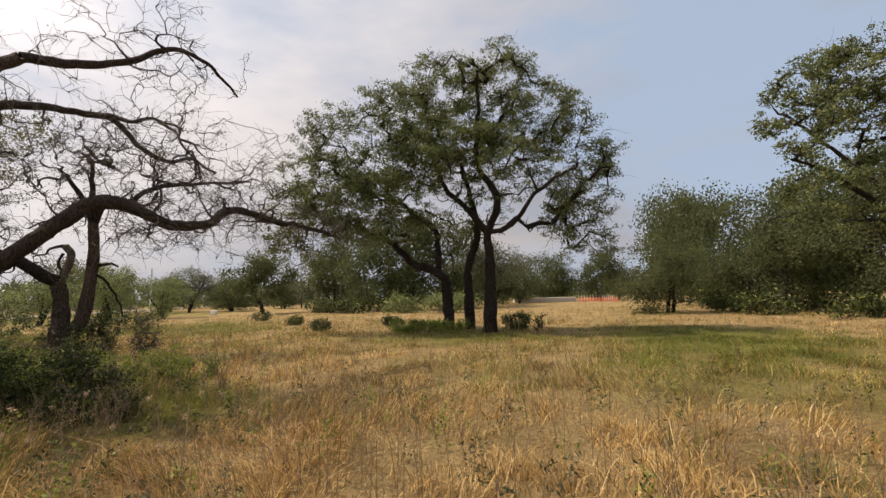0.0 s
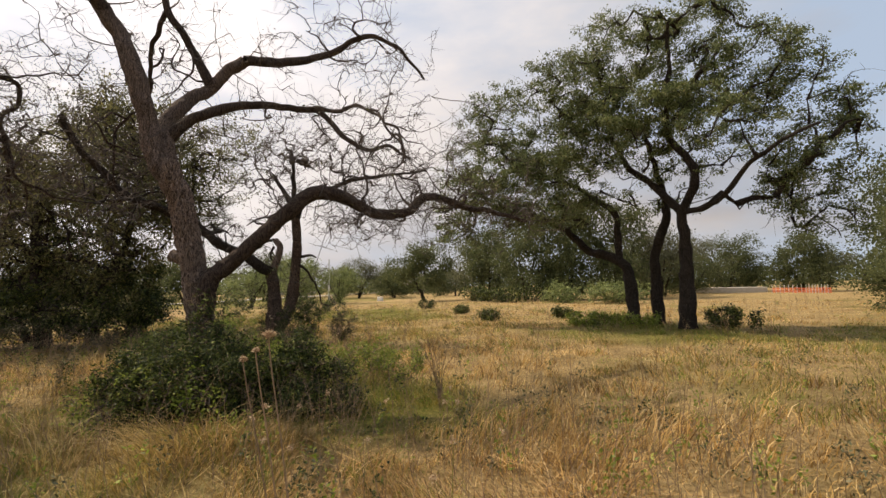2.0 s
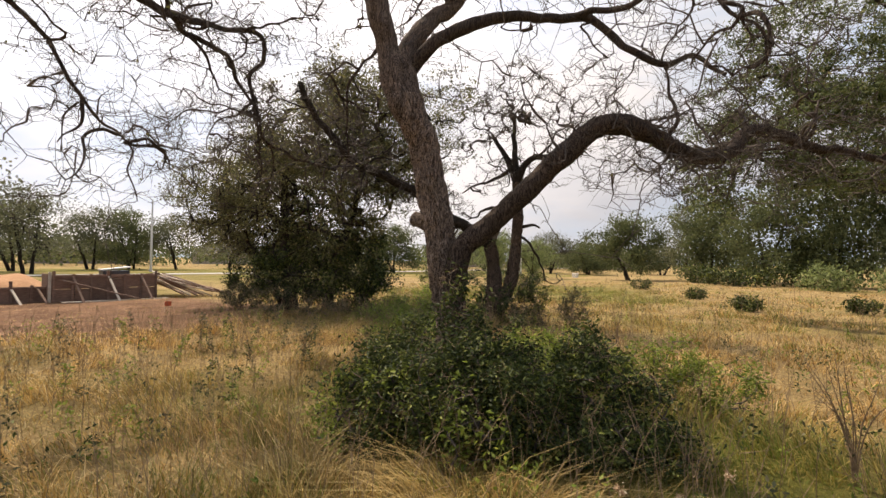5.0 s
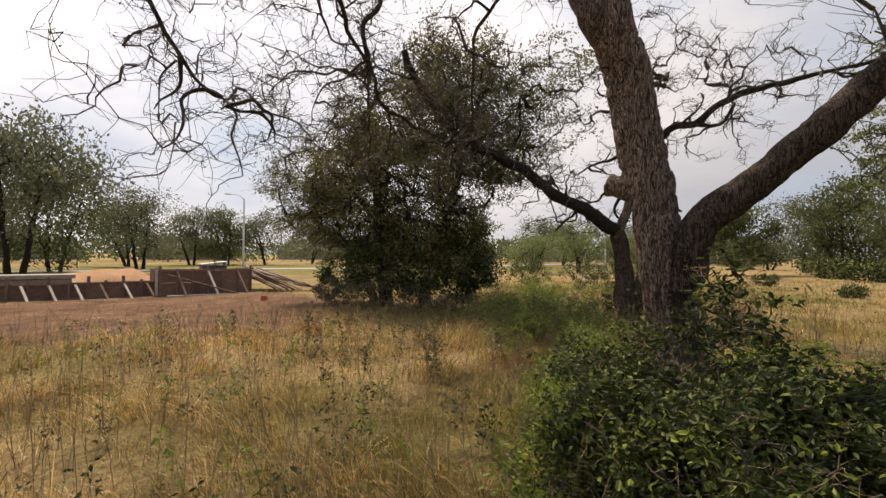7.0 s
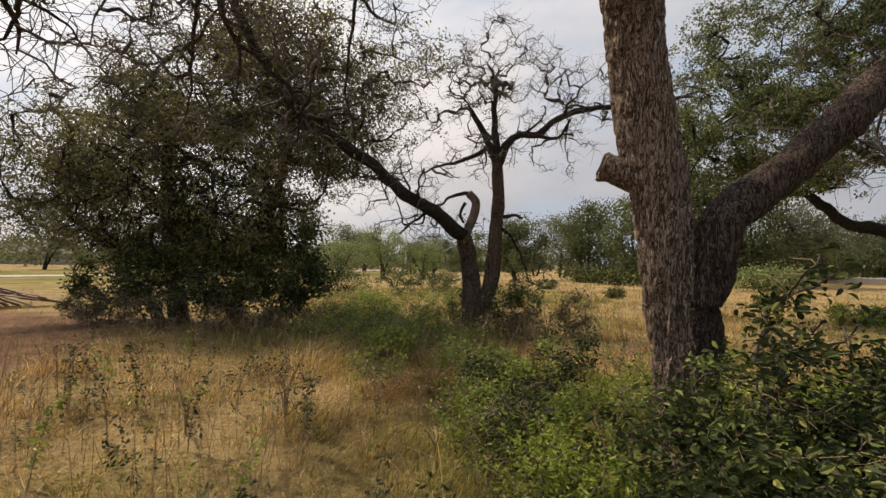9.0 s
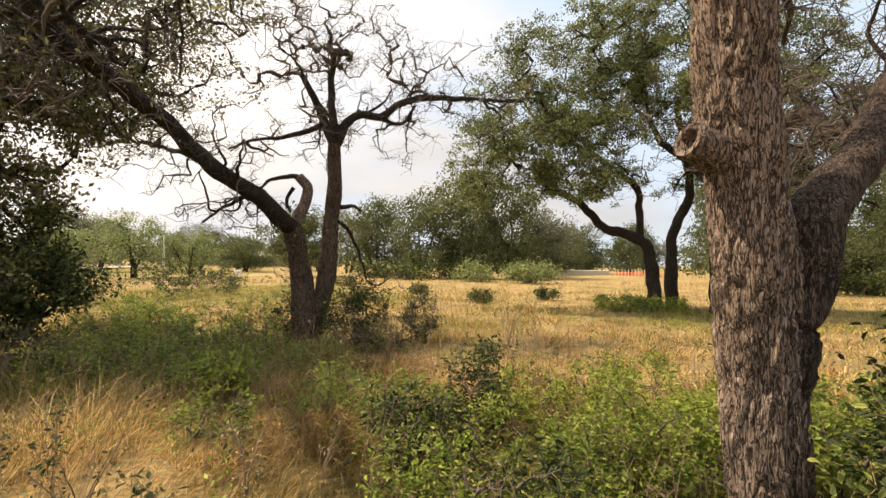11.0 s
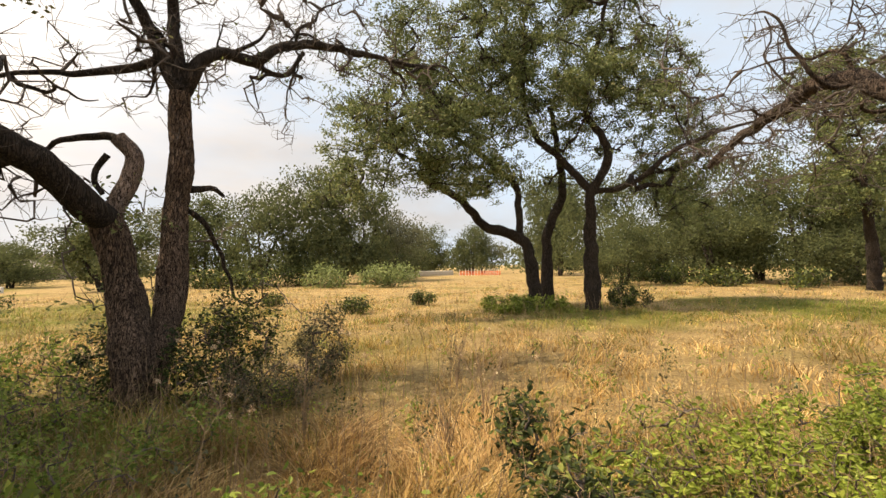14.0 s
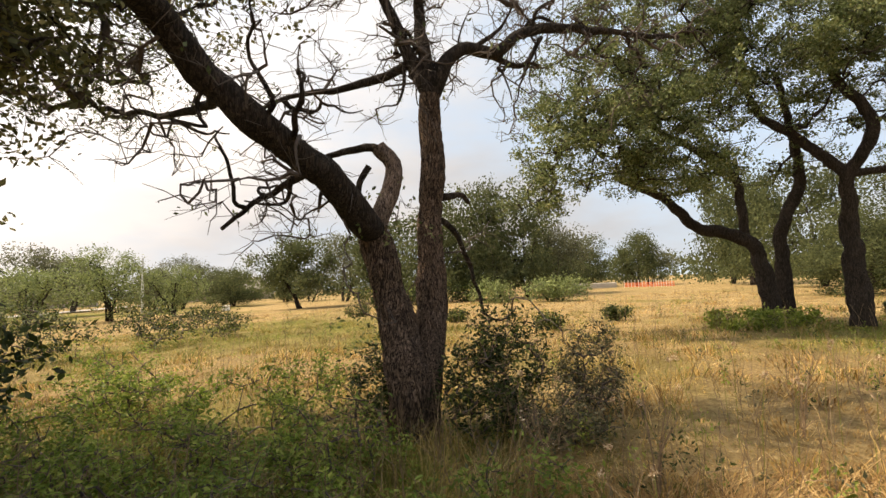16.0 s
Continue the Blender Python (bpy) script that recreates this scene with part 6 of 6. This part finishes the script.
def street_lamp(x, y, ht, arm):
    ob = thing("street_lamp", "grey steel street lamp with a curved arm" if arm else "slim pale steel pole in the distance", "street lamp" if arm else "pole", (x, y, gz(x, y)))
    v, f = tube([(0, 0, -0.05), (0, 0, ht * 0.5), (0, 0, ht)], [0.15, 0.13, 0.09], 12)
    child("pole", np_mesh("pole", v, f, METAL, True), ob)
    v, f = tube([(0, 0, -0.05), (0, 0, 0.35), (0, 0, 0.36)], [0.2, 0.2, 0.1], 12)
    child("base", np_mesh("base", v, f, CONCRETE), ob)
    if arm:
        p = resample([(0, 0, ht - 0.1), (-0.6, -0.6, ht + 0.5), (-1.5, -1.5, ht + 0.7)], 0.2)
        v, f = tube(p, np.linspace(0.05, 0.04, len(p)), 8)
        arm_ob = child("arm", np_mesh("arm", v, f, METAL, True), ob)
        part("lamp_head", stick((-1.4, -1.4, ht + 0.68), (-2.0, -2.0, ht + 0.72), 0.3, 0.14), METAL, arm_ob)


street_lamp(-41.8, 65.0, 6.6, False)
street_lamp(-72.5, 22.2, 9.6, True)
street_lamp(-74.0, 2.5, 9.0, True)


def barrier_fence():
    ob = thing("barrier_fence", "bright orange plastic mesh safety fence on stakes", "fence")
    pts = [(20.9, 70.8), (23.4, 67.5), (25.0, 65.2)]
    for (x0, y0), (x1, y1) in zip(pts, pts[1:]):
        n = 8
        for i in range(n):
            a, b = i / n, (i + 1) / n
            p = [(x0 + (x1 - x0) * s, y0 + (y1 - y0) * s) for s in (a, b)]
            zz = [gz(*q) for q in p]
            for k in range(3):
                part("strap", stick((*p[0], zz[0] + 0.15 + 0.22 * k), (*p[1], zz[1] + 0.15 + 0.22 * k + 0.04 * math.sin(i * 2.3 + k)), 0.03, 0.11), ORANGE, ob)
            part("stake", stick((*p[0], zz[0] - 0.1), (*p[0], zz[0] + 1.05), 0.06), METAL, ob)


barrier_fence()
slab = thing("concrete_barrier", "pale concrete slab beside the orange fence", "barrier", (16.5, 75.0, 0))
part("slab", box((-5, -0.6, -0.05), (5, 0.6, 0.75), 0.05), CONCRETE, slab)
crate = thing("white_crate", "white plastic crate in the distant grass", "crate", (-30.5, 60.5, gz(-30.5, 60.5)))
part("body", box((-0.35, -0.25, -0.02), (0.35, 0.25, 0.5), 0.03), WHITE, crate)
part("lid", box((-0.38, -0.28, 0.504), (0.38, 0.28, 0.57), 0.02), WHITE, crate)


def house(x, y, w, d, h, turn):
    ob = thing("house", "low distant house with tan walls and a grey roof", "house", (x, y, gz(x, y) - 0.1), turn, "houses beyond the trees")
    part("wall", box((-w / 2, -d / 2, 0), (w / 2, d / 2, h)), BRICKY, ob)
    bm = bmesh.new()
    o = 0.6
    vs = [bm.verts.new(c) for c in ((-w / 2 - o, -d / 2 - o, h), (w / 2 + o, -d / 2 - o, h), (w / 2 + o, d / 2 + o, h), (-w / 2 - o, d / 2 + o, h), (-w / 2 + d * 0.35, 0, h + d * 0.28), (w / 2 - d * 0.35, 0, h + d * 0.28))]
    for q in ((0, 1, 5, 4), (1, 2, 5), (2, 3, 4, 5), (3, 0, 4), (3, 2, 1, 0)):
        bm.faces.new([vs[i] for i in q])
    part("roof", bm, ROOF, ob)
    for i in range(4):
        part("window", box((-w / 2 + w * (i + 0.6) / 4.4, -d / 2 - 0.05, 1.0), (-w / 2 + w * (i + 0.6) / 4.4 + 1.3, -d / 2 + 0.02, 2.2)), DARK, ob)


for a in ((-150, 30, 22, 11, 2.8, 80), (-148, 66, 20, 11, 2.8, 65), (-158, -4, 22, 11, 2.8, 95), (-96, 124, 20, 11, 2.8, 30), (-58, 136, 22, 11, 2.8, 10)):
    house(*a)

road = tagged(new("road", np_mesh("road", [(-64 + 0, 120, 0.03), (-60, 120, 0.03), (-58, 60, -0.28), (-62, 60, -0.28), (-60, 10, -0.28), (-64, 10, -0.28), (-61, -60, -0.28), (-65, -60, -0.28)],
                                  [(0, 1, 2, 3), (3, 2, 4, 5), (5, 4, 6, 7)], CONCRETE)), "pale narrow concrete road beyond the meadow", "road", kind="structure")


def ridge():
    a = np.linspace(radians(-35), radians(80), 160)
    r = 1300.0
    x, y = -np.sin(a) * r, np.cos(a) * r
    n = vnoise(np.c_[a * 9, a * 0, a * 0]) * 0.7 + vnoise(np.c_[a * 31, a * 0 + 3, a * 0]) * 0.2
    top = 8 + 26 * n * np.exp(-((a - radians(19)) / radians(14)) ** 2) + 4 * n
    V = np.concatenate([np.c_[x, y, a * 0 - 3], np.c_[x * 1.06, y * 1.06, top]])
    i = np.arange(159)
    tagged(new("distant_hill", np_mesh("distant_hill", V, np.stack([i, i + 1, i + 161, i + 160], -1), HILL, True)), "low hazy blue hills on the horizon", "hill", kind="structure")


ridge()


def far_woods():
    """A belt of scrub and woods round the far side of the fields."""
    n = 620
    a = rng.uniform(radians(-75), radians(115), n)
    r = rng.uniform(104, 135, n)
    hgt = 3.8 + 3.6 * vnoise(np.c_[a * 14, a * 0, a * 0])
    c = np.c_[-5 - np.sin(a) * r, 10 + np.cos(a) * r, a * 0]
    pts = []
    for (x, y, _), h in zip(c, hgt):
        k = 34
        q = rng.normal(0, 1, (k, 3))
        q /= np.linalg.norm(q, axis=1)[:, None]
        pts.append(np.array([x, y, h * 0.5]) + q * (3.6, 3.6, h * 0.5) * rng.uniform(0.5, 1, (k, 1)) ** 0.5)
    v, f = leaves(np.vstack(pts), 0.75, 0.35, 2, 0.8, 0.4, 0.3)
    v[:, 2] = np.maximum(v[:, 2], -0.3)
    tagged(new("far_woods", np_mesh("far_woods", v, f, FAR_LEAF)), "hazy belt of woods along the horizon", "woods", kind="stuff")


far_woods()
